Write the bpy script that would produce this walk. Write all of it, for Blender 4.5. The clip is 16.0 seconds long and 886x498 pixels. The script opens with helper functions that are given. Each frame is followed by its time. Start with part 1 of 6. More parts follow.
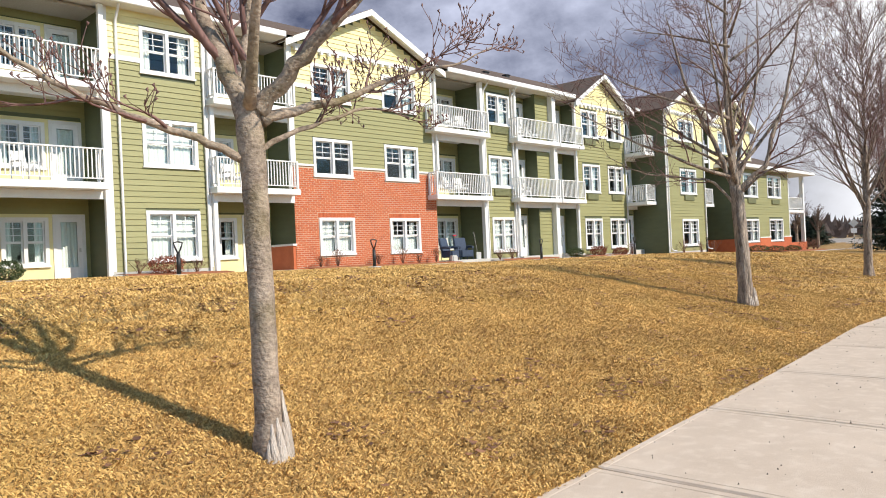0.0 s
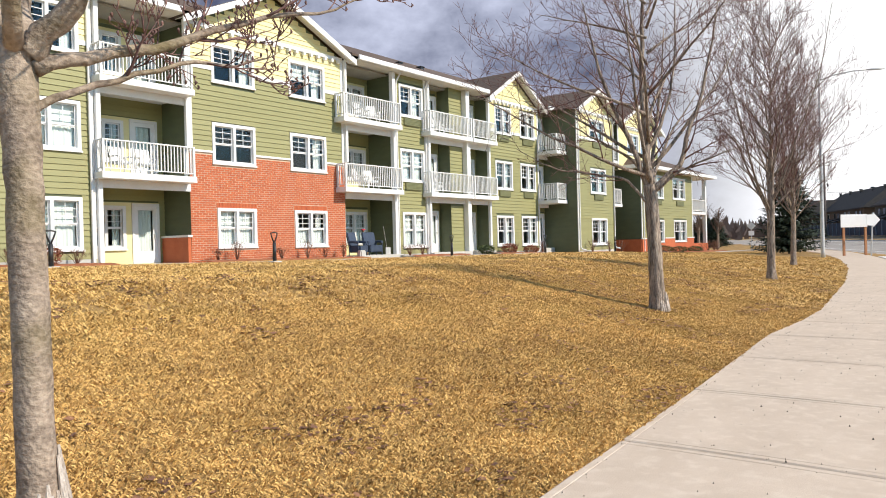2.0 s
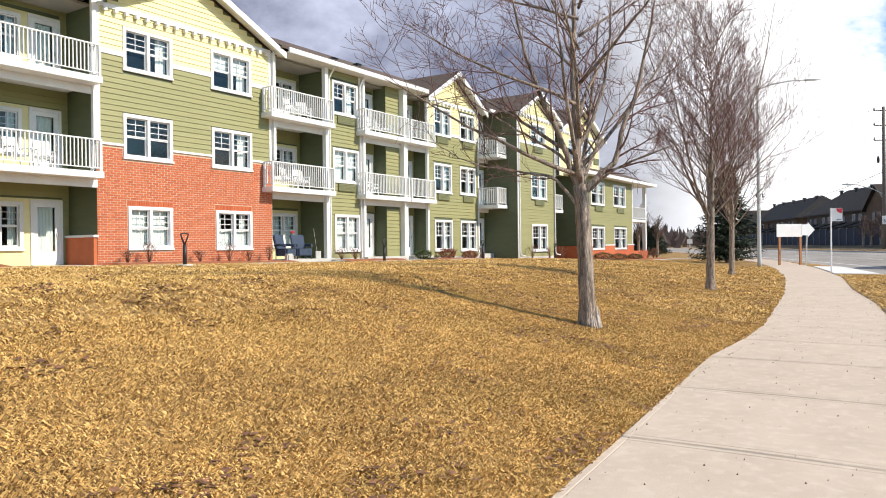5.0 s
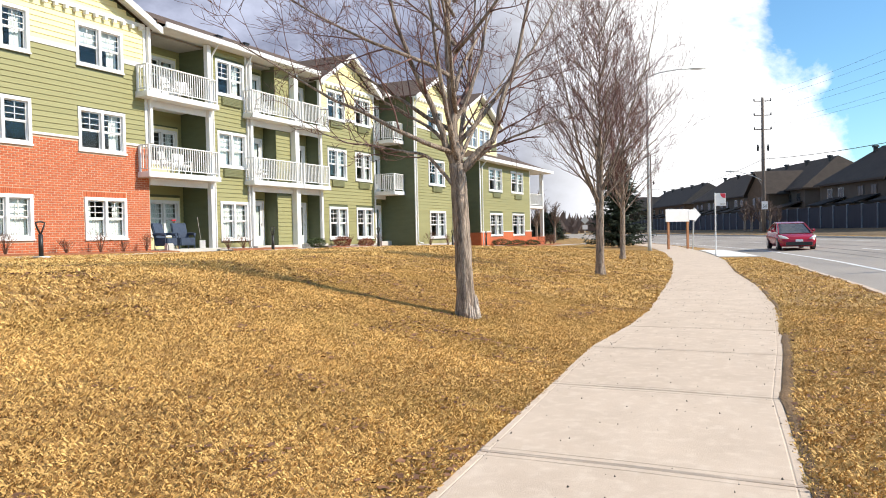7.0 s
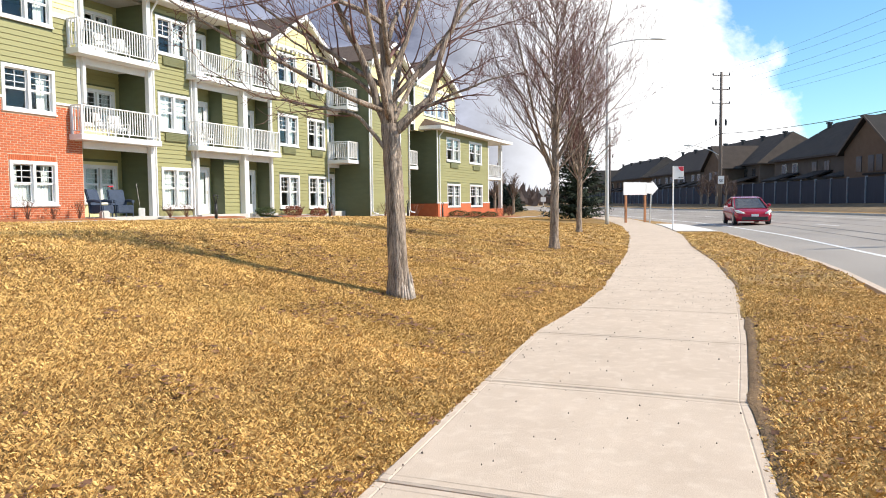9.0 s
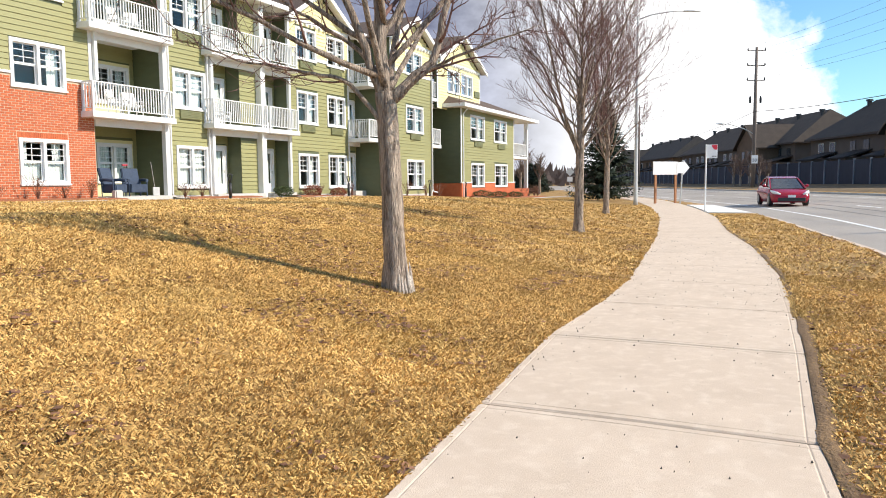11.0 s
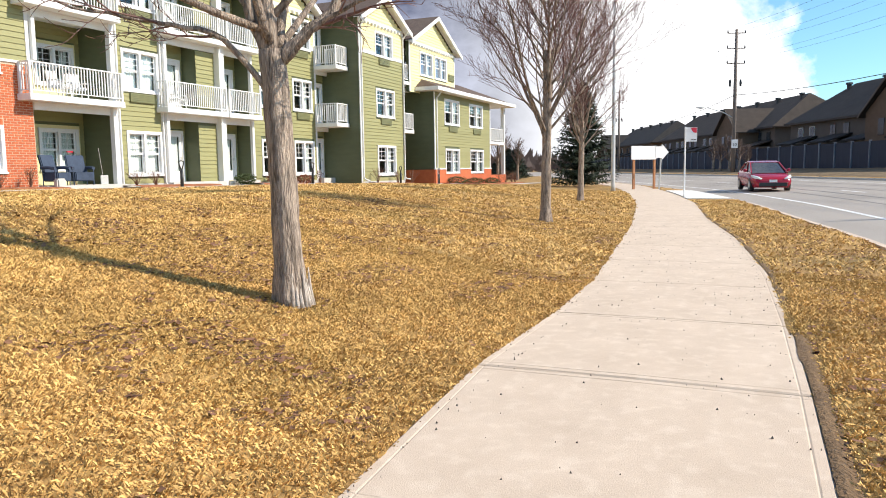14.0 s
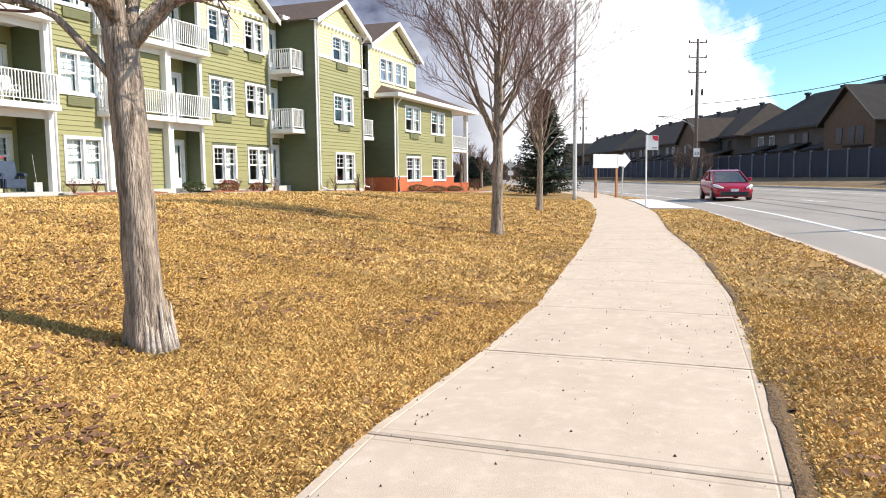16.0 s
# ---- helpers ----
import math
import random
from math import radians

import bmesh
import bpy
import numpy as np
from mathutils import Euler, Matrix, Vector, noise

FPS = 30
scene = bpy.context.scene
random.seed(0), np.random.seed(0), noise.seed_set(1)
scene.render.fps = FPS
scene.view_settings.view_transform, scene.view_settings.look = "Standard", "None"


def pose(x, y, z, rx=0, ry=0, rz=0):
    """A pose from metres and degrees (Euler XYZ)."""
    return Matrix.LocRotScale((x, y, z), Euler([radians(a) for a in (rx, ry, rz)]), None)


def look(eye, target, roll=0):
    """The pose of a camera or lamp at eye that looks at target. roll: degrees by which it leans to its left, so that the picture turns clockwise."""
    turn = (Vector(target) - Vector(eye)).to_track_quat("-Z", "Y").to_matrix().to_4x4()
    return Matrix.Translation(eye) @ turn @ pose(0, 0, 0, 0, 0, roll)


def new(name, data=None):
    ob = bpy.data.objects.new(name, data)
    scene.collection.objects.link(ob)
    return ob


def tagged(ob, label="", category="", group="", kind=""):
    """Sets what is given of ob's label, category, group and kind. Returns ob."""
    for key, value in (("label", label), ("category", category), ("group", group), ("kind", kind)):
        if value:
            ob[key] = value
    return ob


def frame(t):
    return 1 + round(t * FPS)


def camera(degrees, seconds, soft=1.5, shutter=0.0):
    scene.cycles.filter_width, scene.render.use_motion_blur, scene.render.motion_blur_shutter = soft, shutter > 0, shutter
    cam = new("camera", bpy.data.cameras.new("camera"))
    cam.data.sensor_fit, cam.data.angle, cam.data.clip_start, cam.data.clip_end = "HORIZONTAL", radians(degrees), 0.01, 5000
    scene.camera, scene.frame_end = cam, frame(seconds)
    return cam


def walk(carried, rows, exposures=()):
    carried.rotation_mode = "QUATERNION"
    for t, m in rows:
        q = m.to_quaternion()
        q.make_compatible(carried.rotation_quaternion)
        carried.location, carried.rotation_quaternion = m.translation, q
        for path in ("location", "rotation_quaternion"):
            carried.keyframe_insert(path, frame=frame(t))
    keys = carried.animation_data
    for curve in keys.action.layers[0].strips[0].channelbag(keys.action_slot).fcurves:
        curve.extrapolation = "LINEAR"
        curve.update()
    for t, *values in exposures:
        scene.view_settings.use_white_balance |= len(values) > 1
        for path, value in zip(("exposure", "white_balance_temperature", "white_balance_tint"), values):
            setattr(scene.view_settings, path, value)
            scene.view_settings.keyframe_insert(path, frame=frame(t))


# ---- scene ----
cam = camera(61.8, 16.0, soft=1.0)
PATH = [
    (0, (1.077, 0.57, 1.273), (2.525, 1.95, 1.281), -2.6),
    (0.5, (1.268, 0.763, 1.3), (2.769, 2.086, 1.296), -2.4),
    (1, (1.465, 0.879, 1.274), (3.003, 2.157, 1.264), -2.2),
    (1.5, (1.747, 0.983, 1.301), (3.321, 2.216, 1.289), -1.8),
    (2, (1.974, 1.055, 1.308), (3.571, 2.258, 1.293), -1.5),
    (2.5, (2.208, 1.171, 1.277), (3.824, 2.348, 1.262), -1.1),
    (3, (2.444, 1.267, 1.299), (4.072, 2.429, 1.288), -0.9),
    (5.5, (3.61, 1.463, 1.304), (5.316, 2.507, 1.295), -0.8),
    (6, (3.786, 1.452, 1.295), (5.522, 2.445, 1.28), -0.9),
    (6.5, (4.151, 1.467, 1.291), (5.921, 2.397, 1.265), -1.1),
    (7, (4.395, 1.513, 1.262), (6.201, 2.37, 1.219), -1.3),
    (7.5, (4.65, 1.568, 1.254), (6.49, 2.349, 1.189), -1.2),
    (8, (4.911, 1.604, 1.256), (6.768, 2.341, 1.17), -1.1),
    (8.5, (5.191, 1.619, 1.214), (7.047, 2.357, 1.11), -0.8),
    (9, (5.412, 1.639, 1.245), (7.258, 2.398, 1.122), -0.6),
    (9.5, (5.674, 1.691, 1.201), (7.511, 2.472, 1.06), -0.4),
    (10, (5.923, 1.734, 1.233), (7.751, 2.531, 1.078), -0.4),
    (12.5, (7.219, 1.918, 1.25), (9.023, 2.758, 1.056), -0.5),
    (13, (7.47, 1.921, 1.214), (9.282, 2.745, 1.015), -0.7),
    (13.5, (7.761, 1.915, 1.23), (9.581, 2.719, 1.024), -0.7),
    (14, (8.011, 1.92, 1.218), (9.841, 2.699, 1.005), -0.8),
    (14.5, (8.318, 1.949, 1.186), (10.159, 2.699, 0.967), -0.7),
    (15, (8.588, 1.943, 1.213), (10.439, 2.669, 0.998), -0.6),
    (15.5, (8.888, 1.93, 1.184), (10.748, 2.637, 0.98), -0.7),
    (16, (9.13, 1.924, 1.235), (10.994, 2.621, 1.041), -0.6),
]
walk(cam, [(t, look(eye, target, roll)) for t, eye, target, roll in PATH],
     exposures=[(0.0, 0.16), (5.5, 0.26), (9.0, 0.40), (12.5, 0.40), (16.0, 0.48)])

# ---- light ----
SUN_AZ, SUN_EL = 165.0, 37.0        # degrees: azimuth from +y towards +x, and elevation
sun_dir = Vector((math.sin(radians(SUN_AZ)) * math.cos(radians(SUN_EL)),
                  math.cos(radians(SUN_AZ)) * math.cos(radians(SUN_EL)), math.sin(radians(SUN_EL))))
sun_data = bpy.data.lights.new("sun", "SUN")
sun_data.energy, sun_data.angle, sun_data.color = 4.7, radians(0.6), (1.0, 0.90, 0.76)
sun = new("sun", sun_data)
sun.matrix_world = look(sun_dir * 60, (0, 0, 0))

world = bpy.data.worlds.new("sky")
scene.world = world
world.use_nodes = True
wn, wl = world.node_tree.nodes, world.node_tree.links
wn.clear()


def wnode(kind, **values):
    node = wn.new(kind)
    for key, value in values.items():
        node.inputs[key].default_value = value
    return node


sky = wn.new("ShaderNodeTexSky")
sky.sky_type, sky.sun_disc = "NISHITA", False
sky.dust_density, sky.ozone_density, sky.air_density = 0.2, 2.2, 1.0
sky.sun_elevation, sky.sun_rotation = radians(SUN_EL), radians(SUN_AZ)
coord = wn.new("ShaderNodeTexCoord")
stretch = wn.new("ShaderNodeMapping")
stretch.inputs["Scale"].default_value = (1.0, 1.0, 1.7)
wl.new(coord.outputs["Generated"], stretch.inputs["Vector"])
clouds = wnode("ShaderNodeTexNoise", Scale=2.1, Detail=9.0, Roughness=0.58, Distortion=0.35)
wl.new(stretch.outputs["Vector"], clouds.inputs["Vector"])
billow = wnode("ShaderNodeTexNoise", Scale=5.0, Detail=7.0, Roughness=0.6)
wl.new(stretch.outputs["Vector"], billow.inputs["Vector"])
# a heavy bank of cloud stands behind the building, white cloud beside it over the road, blue sky beyond


def toward(az, low, high):
    dot = wn.new("ShaderNodeVectorMath")
    dot.operation = "DOT_PRODUCT"
    dot.inputs[1].default_value = (math.sin(radians(az)), math.cos(radians(az)), 0.05)
    wl.new(coord.outputs["Generated"], dot.inputs[0])
    wide = wn.new("ShaderNodeMapRange")
    wide.interpolation_type = "SMOOTHSTEP"
    wide.inputs["From Min"].default_value, wide.inputs["From Max"].default_value = low, high
    wl.new(dot.outputs["Value"], wide.inputs["Value"])
    return wide


heavy, white = toward(26, 0.55, 0.80), toward(70, 0.90, 0.985)
cover0 = wn.new("ShaderNodeMath")
cover0.operation = "MULTIPLY_ADD"
cover0.inputs[1].default_value = 0.40
wl.new(heavy.outputs["Result"], cover0.inputs[0])
wl.new(clouds.outputs["Fac"], cover0.inputs[2])
cover = wn.new("ShaderNodeMath")
cover.operation = "MULTIPLY_ADD"
cover.inputs[1].default_value = 0.16
wl.new(white.outputs["Result"], cover.inputs[0])
wl.new(cover0.outputs["Value"], cover.inputs[2])
amount = wn.new("ShaderNodeValToRGB")
amount.color_ramp.elements[0].position, amount.color_ramp.elements[1].position = 0.575, 0.635
wl.new(cover.outputs["Value"], amount.inputs["Fac"])
shade = wn.new("ShaderNodeValToRGB")
shade.color_ramp.elements[0].position, shade.color_ramp.elements[1].position = 0.30, 0.68
shade.color_ramp.elements[0].color = (0.50, 0.62, 1.15, 1)
shade.color_ramp.elements[1].color = (4.6, 4.9, 6.2, 1)
wl.new(billow.outputs["Fac"], shade.inputs["Fac"])
tone = wn.new("ShaderNodeMix")
tone.data_type = "RGBA"
tone.inputs["A"].default_value = (9.0, 9.0, 9.1, 1)
wl.new(heavy.outputs["Result"], tone.inputs["Factor"])
wl.new(shade.outputs["Color"], tone.inputs["B"])
cloudy = wn.new("ShaderNodeMix")
cloudy.data_type = "RGBA"
wl.new(amount.outputs["Color"], cloudy.inputs["Factor"])
deep = wn.new("ShaderNodeMix")
deep.data_type, deep.blend_type = "RGBA", "MULTIPLY"
deep.inputs["Factor"].default_value = 1.0
deep.inputs["B"].default_value = (0.72, 1.0, 1.12, 1)
wl.new(sky.outputs["Color"], deep.inputs["A"])
wl.new(deep.outputs["Result"], cloudy.inputs["A"])
wl.new(tone.outputs["Result"], cloudy.inputs["B"])
backg = wn.new("ShaderNodeBackground")
backg.inputs["Strength"].default_value = 0.13
wl.new(cloudy.outputs["Result"], backg.inputs["Color"])
wout = wn.new("ShaderNodeOutputWorld")
wl.new(backg.outputs["Background"], wout.inputs["Surface"])


# ---- materials ----
def mat(name, low, high, rough=0.8, scale=6.0, fine=60.0, bump=0.15, metal=0.0, stretch=(1, 1, 1), each=0.0, island=False, depth=0.01, patch=None):
    """A surface whose colour wanders between low and high at two scales, with a fine relief."""
    m = bpy.data.materials.new(name)
    m.use_nodes = True
    n, l = m.node_tree.nodes, m.node_tree.links
    b = n["Principled BSDF"]
    b.inputs["Roughness"].default_value, b.inputs["Metallic"].default_value = rough, metal
    c = n.new("ShaderNodeTexCoord")
    mp = n.new("ShaderNodeMapping")
    mp.inputs["Scale"].default_value = stretch
    l.new(c.outputs["Object"], mp.inputs["Vector"])
    big, small = n.new("ShaderNodeTexNoise"), n.new("ShaderNodeTexNoise")
    big.inputs["Scale"].default_value, big.inputs["Detail"].default_value = scale, 6
    small.inputs["Scale"].default_value, small.inputs["Detail"].default_value = fine, 4
    l.new(mp.outputs["Vector"], big.inputs["Vector"])
    l.new(mp.outputs["Vector"], small.inputs["Vector"])
    mix = n.new("ShaderNodeMath")
    mix.operation = "ADD"
    l.new(big.outputs["Fac"], mix.inputs[0])
    l.new(small.outputs["Fac"], mix.inputs[1])
    last = mix
    if each:
        info = n.new("ShaderNodeNewGeometry" if island else "ShaderNodeObjectInfo")
        add = n.new("ShaderNodeMath")
        add.operation = "MULTIPLY_ADD"
        add.inputs[1].default_value = each
        l.new(info.outputs["Random Per Island" if island else "Random"], add.inputs[0])
        l.new(mix.outputs["Value"], add.inputs[2])
        last = add
    ramp = n.new("ShaderNodeValToRGB")
    e = ramp.color_ramp.elements
    e[0].position, e[1].position = 0.0, 1.0
    e[0].color, e[1].color = (*low, 1), (*high, 1)
    norm = n.new("ShaderNodeMapRange")
    norm.inputs["From Min"].default_value, norm.inputs["From Max"].default_value = 0.65, 1.35 + each
    l.new(last.outputs["Value"], norm.inputs["Value"])
    l.new(norm.outputs["Result"], ramp.inputs["Fac"])
    if patch:
        spot, edge, tint = n.new("ShaderNodeTexNoise"), n.new("ShaderNodeMapRange"), n.new("ShaderNodeMix")
        spot.inputs["Scale"].default_value, spot.inputs["Detail"].default_value = patch[3], 8
        edge.inputs["From Min"].default_value, edge.inputs["From Max"].default_value = 0.50, 0.68
        edge.inputs["To Max"].default_value = patch[4]
        tint.data_type = "RGBA"
        tint.inputs["B"].default_value = (*patch[:3], 1)
        l.new((mp if len(patch) > 5 else c).outputs["Vector" if len(patch) > 5 else "Object"], spot.inputs["Vector"])
        l.new(spot.outputs["Fac"], edge.inputs["Value"])
        l.new(edge.outputs["Result"], tint.inputs["Factor"])
        l.new(ramp.outputs["Color"], tint.inputs["A"])
        l.new(tint.outputs["Result"], b.inputs["Base Color"])
    else:
        l.new(ramp.outputs["Color"], b.inputs["Base Color"])
    if bump:
        bp = n.new("ShaderNodeBump")
        bp.inputs["Strength"].default_value, bp.inputs["Distance"].default_value = bump, depth
        l.new(small.outputs["Fac"], bp.inputs["Height"])
        l.new(bp.outputs["Normal"], b.inputs["Normal"])
    return m


def glass(name, tint=(0.9, 0.95, 0.95)):
    m = bpy.data.materials.new(name)
    m.use_nodes = True
    n, l = m.node_tree.nodes, m.node_tree.links
    n.clear()
    clear, gloss, fres, mix, out = (n.new("ShaderNode" + k) for k in ("BsdfTransparent", "BsdfGlossy", "LayerWeight", "MixShader", "OutputMaterial"))
    clear.inputs["Color"].default_value = (*tint, 1)
    gloss.inputs["Roughness"].default_value = 0.03
    steep, most = n.new("ShaderNodeMath"), n.new("ShaderNodeMath")
    steep.operation, steep.inputs[1].default_value = "POWER", 4.0
    most.operation, most.inputs[1].default_value, most.inputs[2].default_value = "MULTIPLY_ADD", 0.8, 0.04
    fres.inputs["Blend"].default_value = 0.5
    l.new(fres.outputs["Facing"], steep.inputs[0])
    l.new(steep.outputs["Value"], most.inputs[0])
    l.new(most.outputs["Value"], mix.inputs[0])
    l.new(clear.outputs["BSDF"], mix.inputs[1])
    l.new(gloss.outputs["BSDF"], mix.inputs[2])
    l.new(mix.outputs["Shader"], out.inputs["Surface"])
    return m


GREEN = mat("green_siding", (0.245, 0.238, 0.098), (0.32, 0.308, 0.14), 0.6, 1.2, 30, 0.1, stretch=(0.3, 1, 4), each=0.25)
# siding green with shade mixed in, for sides turned from the sun; also wall cores
SHADEGREEN = mat("shaded_green_siding", (0.085, 0.10, 0.05), (0.115, 0.13, 0.065), 0.6, 1.5, 30, 0.1, stretch=(0.3, 1, 4))
YELLOW = mat("yellow_siding", (0.74, 0.66, 0.33), (0.84, 0.77, 0.43), 0.6, 1.2, 30, 0.1, stretch=(0.3, 1, 4), each=0.2)
WHITE = mat("white_paint", (0.70, 0.70, 0.69), (0.83, 0.83, 0.82), 0.5, 2.0, 40, 0.05)
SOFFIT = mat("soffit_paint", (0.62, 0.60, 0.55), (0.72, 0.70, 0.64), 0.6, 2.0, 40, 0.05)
MUNTIN = mat("window_vinyl", (0.74, 0.74, 0.74), (0.84, 0.84, 0.84), 0.4, 3.0, 50, 0.02)
BRICK = mat("red_brick", (0.37, 0.075, 0.028), (0.58, 0.165, 0.065), 0.85, 3.0, 45, 0.4, each=0.55)
BRICKS = mat("red_brick_field", (0.37, 0.075, 0.028), (0.58, 0.165, 0.065), 0.85, 3.0, 45, 0.4, each=0.55, island=True)
MORTAR = mat("mortar", (0.52, 0.37, 0.26), (0.66, 0.50, 0.37), 0.95, 8.0, 90, 0.5)
SHINGLE = mat("brown_shingle", (0.075, 0.050, 0.038), (0.15, 0.105, 0.08), 0.95, 1.5, 22, 0.6, stretch=(1, 3, 3), each=0.3)
GRILLE = mat("air_unit_grille", (0.16, 0.165, 0.075), (0.20, 0.205, 0.10), 0.55, 6, 60, 0.1)
GLASS = glass("window_glass")
CURTAIN = mat("white_curtain", (0.76, 0.75, 0.72), (0.90, 0.89, 0.86), 0.9, 3, 40, 0.1, stretch=(4, 1, 0.4))
ROOM = mat("room_wall", (0.28, 0.26, 0.22), (0.36, 0.34, 0.30), 0.9, 1, 20, 0.05)
CONCRETE = mat("pale_concrete", (0.50, 0.395, 0.30), (0.66, 0.54, 0.425), 0.9, 2.4, 170, 0.6, each=0.14, depth=0.004, patch=(0.82, 0.72, 0.60, 9.0, 0.24))
CONCRETE2 = mat("foundation_concrete", (0.45, 0.44, 0.41), (0.60, 0.59, 0.56), 0.9, 3, 60, 0.3)
FRESHCONCRETE = mat("fresh_concrete", (0.72, 0.70, 0.66), (0.84, 0.82, 0.78), 0.9, 2, 80, 0.3)
DRYVERGE = mat("brown_verge", (0.10, 0.068, 0.036), (0.27, 0.19, 0.10), 1.0, 0.8, 18, 0.8, depth=0.03)
TAR = mat("tar_seam", (0.06, 0.055, 0.05), (0.13, 0.12, 0.11), 0.6, 2, 60, 0.2)
JOINT = mat("joint_soil", (0.05, 0.045, 0.04), (0.11, 0.095, 0.08), 1.0, 9, 70, 0.4)
ASPHALT = mat("grey_asphalt", (0.27, 0.24, 0.205), (0.42, 0.375, 0.325), 0.75, 0.35, 150, 0.5, stretch=(0.35, 1, 1), depth=0.004)
ROADPAINT = mat("road_paint", (0.68, 0.68, 0.66), (0.82, 0.82, 0.80), 0.8, 5, 90, 0.2)
SOIL = mat("turf_soil", (0.19, 0.105, 0.034), (0.54, 0.33, 0.11), 1.0, 0.55, 26, 0.9, depth=0.03, patch=(0.16, 0.125, 0.04, 0.45, 0.6))
MULCH = mat("red_mulch", (0.22, 0.075, 0.03), (0.44, 0.17, 0.08), 1.0, 4, 60, 1.0, depth=0.03)
BARK = mat("tree_bark", (0.085, 0.060, 0.046), (0.60, 0.48, 0.38), 0.95, 6, 34, 1.0, stretch=(2.6, 2.6, 0.45), depth=0.03, patch=(0.055, 0.040, 0.030, 9.0, 0.70, "grain"))
SMOOTHBARK = mat("young_bark", (0.11, 0.078, 0.058), (0.50, 0.40, 0.31), 0.9, 5, 34, 0.9, stretch=(1.2, 1.2, 1.6), depth=0.012, patch=(0.16, 0.13, 0.035, 2.6, 0.55))
TWIG = mat("twig_bark", (0.105, 0.052, 0.046), (0.27, 0.155, 0.135), 0.85, 6, 40, 0.3, stretch=(1, 1, 0.4))
PEELED = mat("peeled_bark", (0.34, 0.27, 0.22), (0.74, 0.66, 0.58), 0.9, 9, 50, 0.9, stretch=(3, 3, 0.6), depth=0.02)
BLACK = mat("black_metal", (0.012, 0.012, 0.013), (0.03, 0.03, 0.032), 0.45, 6, 60, 0.1)
GALV = mat("galvanised_steel", (0.50, 0.50, 0.49), (0.66, 0.66, 0.64), 0.5, 5, 50, 0.1, metal=0.4)
WOODPOLE = mat("weathered_pole", (0.13, 0.10, 0.085), (0.24, 0.20, 0.17), 0.95, 4, 40, 0.5, stretch=(3, 3, 0.2))
ORANGEWOOD = mat("stained_post", (0.30, 0.13, 0.06), (0.46, 0.22, 0.11), 0.85, 5, 50, 0.3, stretch=(3, 3, 0.3))
FENCE = mat("blue_grey_fence", (0.013, 0.019, 0.036), (0.030, 0.040, 0.066), 0.8, 2, 40, 0.2, stretch=(3, 3, 0.4), each=0.25)
FENCEPOST = mat("fence_post_paint", (0.14, 0.16, 0.20), (0.24, 0.27, 0.31), 0.7, 4, 50, 0.1)
DARKROOF = mat("charcoal_shingle", (0.014, 0.013, 0.013), (0.034, 0.030, 0.029), 0.95, 1.2, 20, 0.5)
BROWNROOF = mat("umber_shingle", (0.032, 0.024, 0.019), (0.066, 0.050, 0.040), 0.95, 1.2, 20, 0.5)
STUCCO = mat("taupe_siding", (0.095, 0.077, 0.064), (0.135, 0.112, 0.095), 0.9, 1, 30, 0.1)
TANBRICK = mat("tan_brick", (0.115, 0.074, 0.047), (0.165, 0.108, 0.07), 0.9, 2, 40, 0.3)
DARKTRIM = mat("dark_trim", (0.03, 0.026, 0.022), (0.06, 0.05, 0.045), 0.7, 3, 40, 0.1)
SIGNWHITE = mat("sign_white", (0.74, 0.74, 0.74), (0.86, 0.86, 0.86), 0.5, 2, 30, 0.02)
SIGNRED = mat("sign_red", (0.52, 0.02, 0.04), (0.64, 0.03, 0.06), 0.5, 2, 30, 0.02)
SHRUB = mat("bare_shrub", (0.10, 0.045, 0.030), (0.26, 0.14, 0.09), 0.9, 5, 40, 0.3)
EVERGREEN = mat("evergreen_leaf", (0.030, 0.050, 0.018), (0.085, 0.115, 0.035), 0.8, 5, 40, 0.2, each=0.4, island=True)
SPRUCE = mat("spruce_needles", (0.010, 0.020, 0.011), (0.042, 0.062, 0.034), 0.85, 3, 40, 0.2, each=0.5, island=True)
BRICKDARK = mat("far_brick", (0.12, 0.05, 0.035), (0.22, 0.10, 0.07), 0.9, 2, 30, 0.2)


# ---- building helpers ----
def box(bm, x0, y0, z0, x1, y1, z1):
    v = [bm.verts.new((x, y, z)) for x in (x0, x1) for y in (y0, y1) for z in (z0, z1)]
    for f in ((0, 1, 3, 2), (4, 6, 7, 5), (0, 4, 5, 1), (2, 3, 7, 6), (0, 2, 6, 4), (1, 5, 7, 3)):
        bm.faces.new([v[i] for i in f])
    return v


def prism(bm, outline, y0, y1):
    """An outline of (x, z) pushed from y0 to y1."""
    a = [bm.verts.new((x, y0, z)) for x, z in outline]
    b = [bm.verts.new((x, y1, z)) for x, z in outline]
    bm.faces.new(a)
    bm.faces.new(b[::-1])
    for i in range(len(a)):
        j = (i + 1) % len(a)
        bm.faces.new((a[j], a[i], b[i], b[j]))


def slab4(bm, corners, thick):
    """A sloped slab on four top corners."""
    t = [bm.verts.new(c) for c in corners]
    b = [bm.verts.new((c[0], c[1], c[2] - thick)) for c in corners]
    bm.faces.new(t)
    bm.faces.new(b[::-1])
    for i in range(4):
        j = (i + 1) % 4
        bm.faces.new((t[j], t[i], b[i], b[j]))


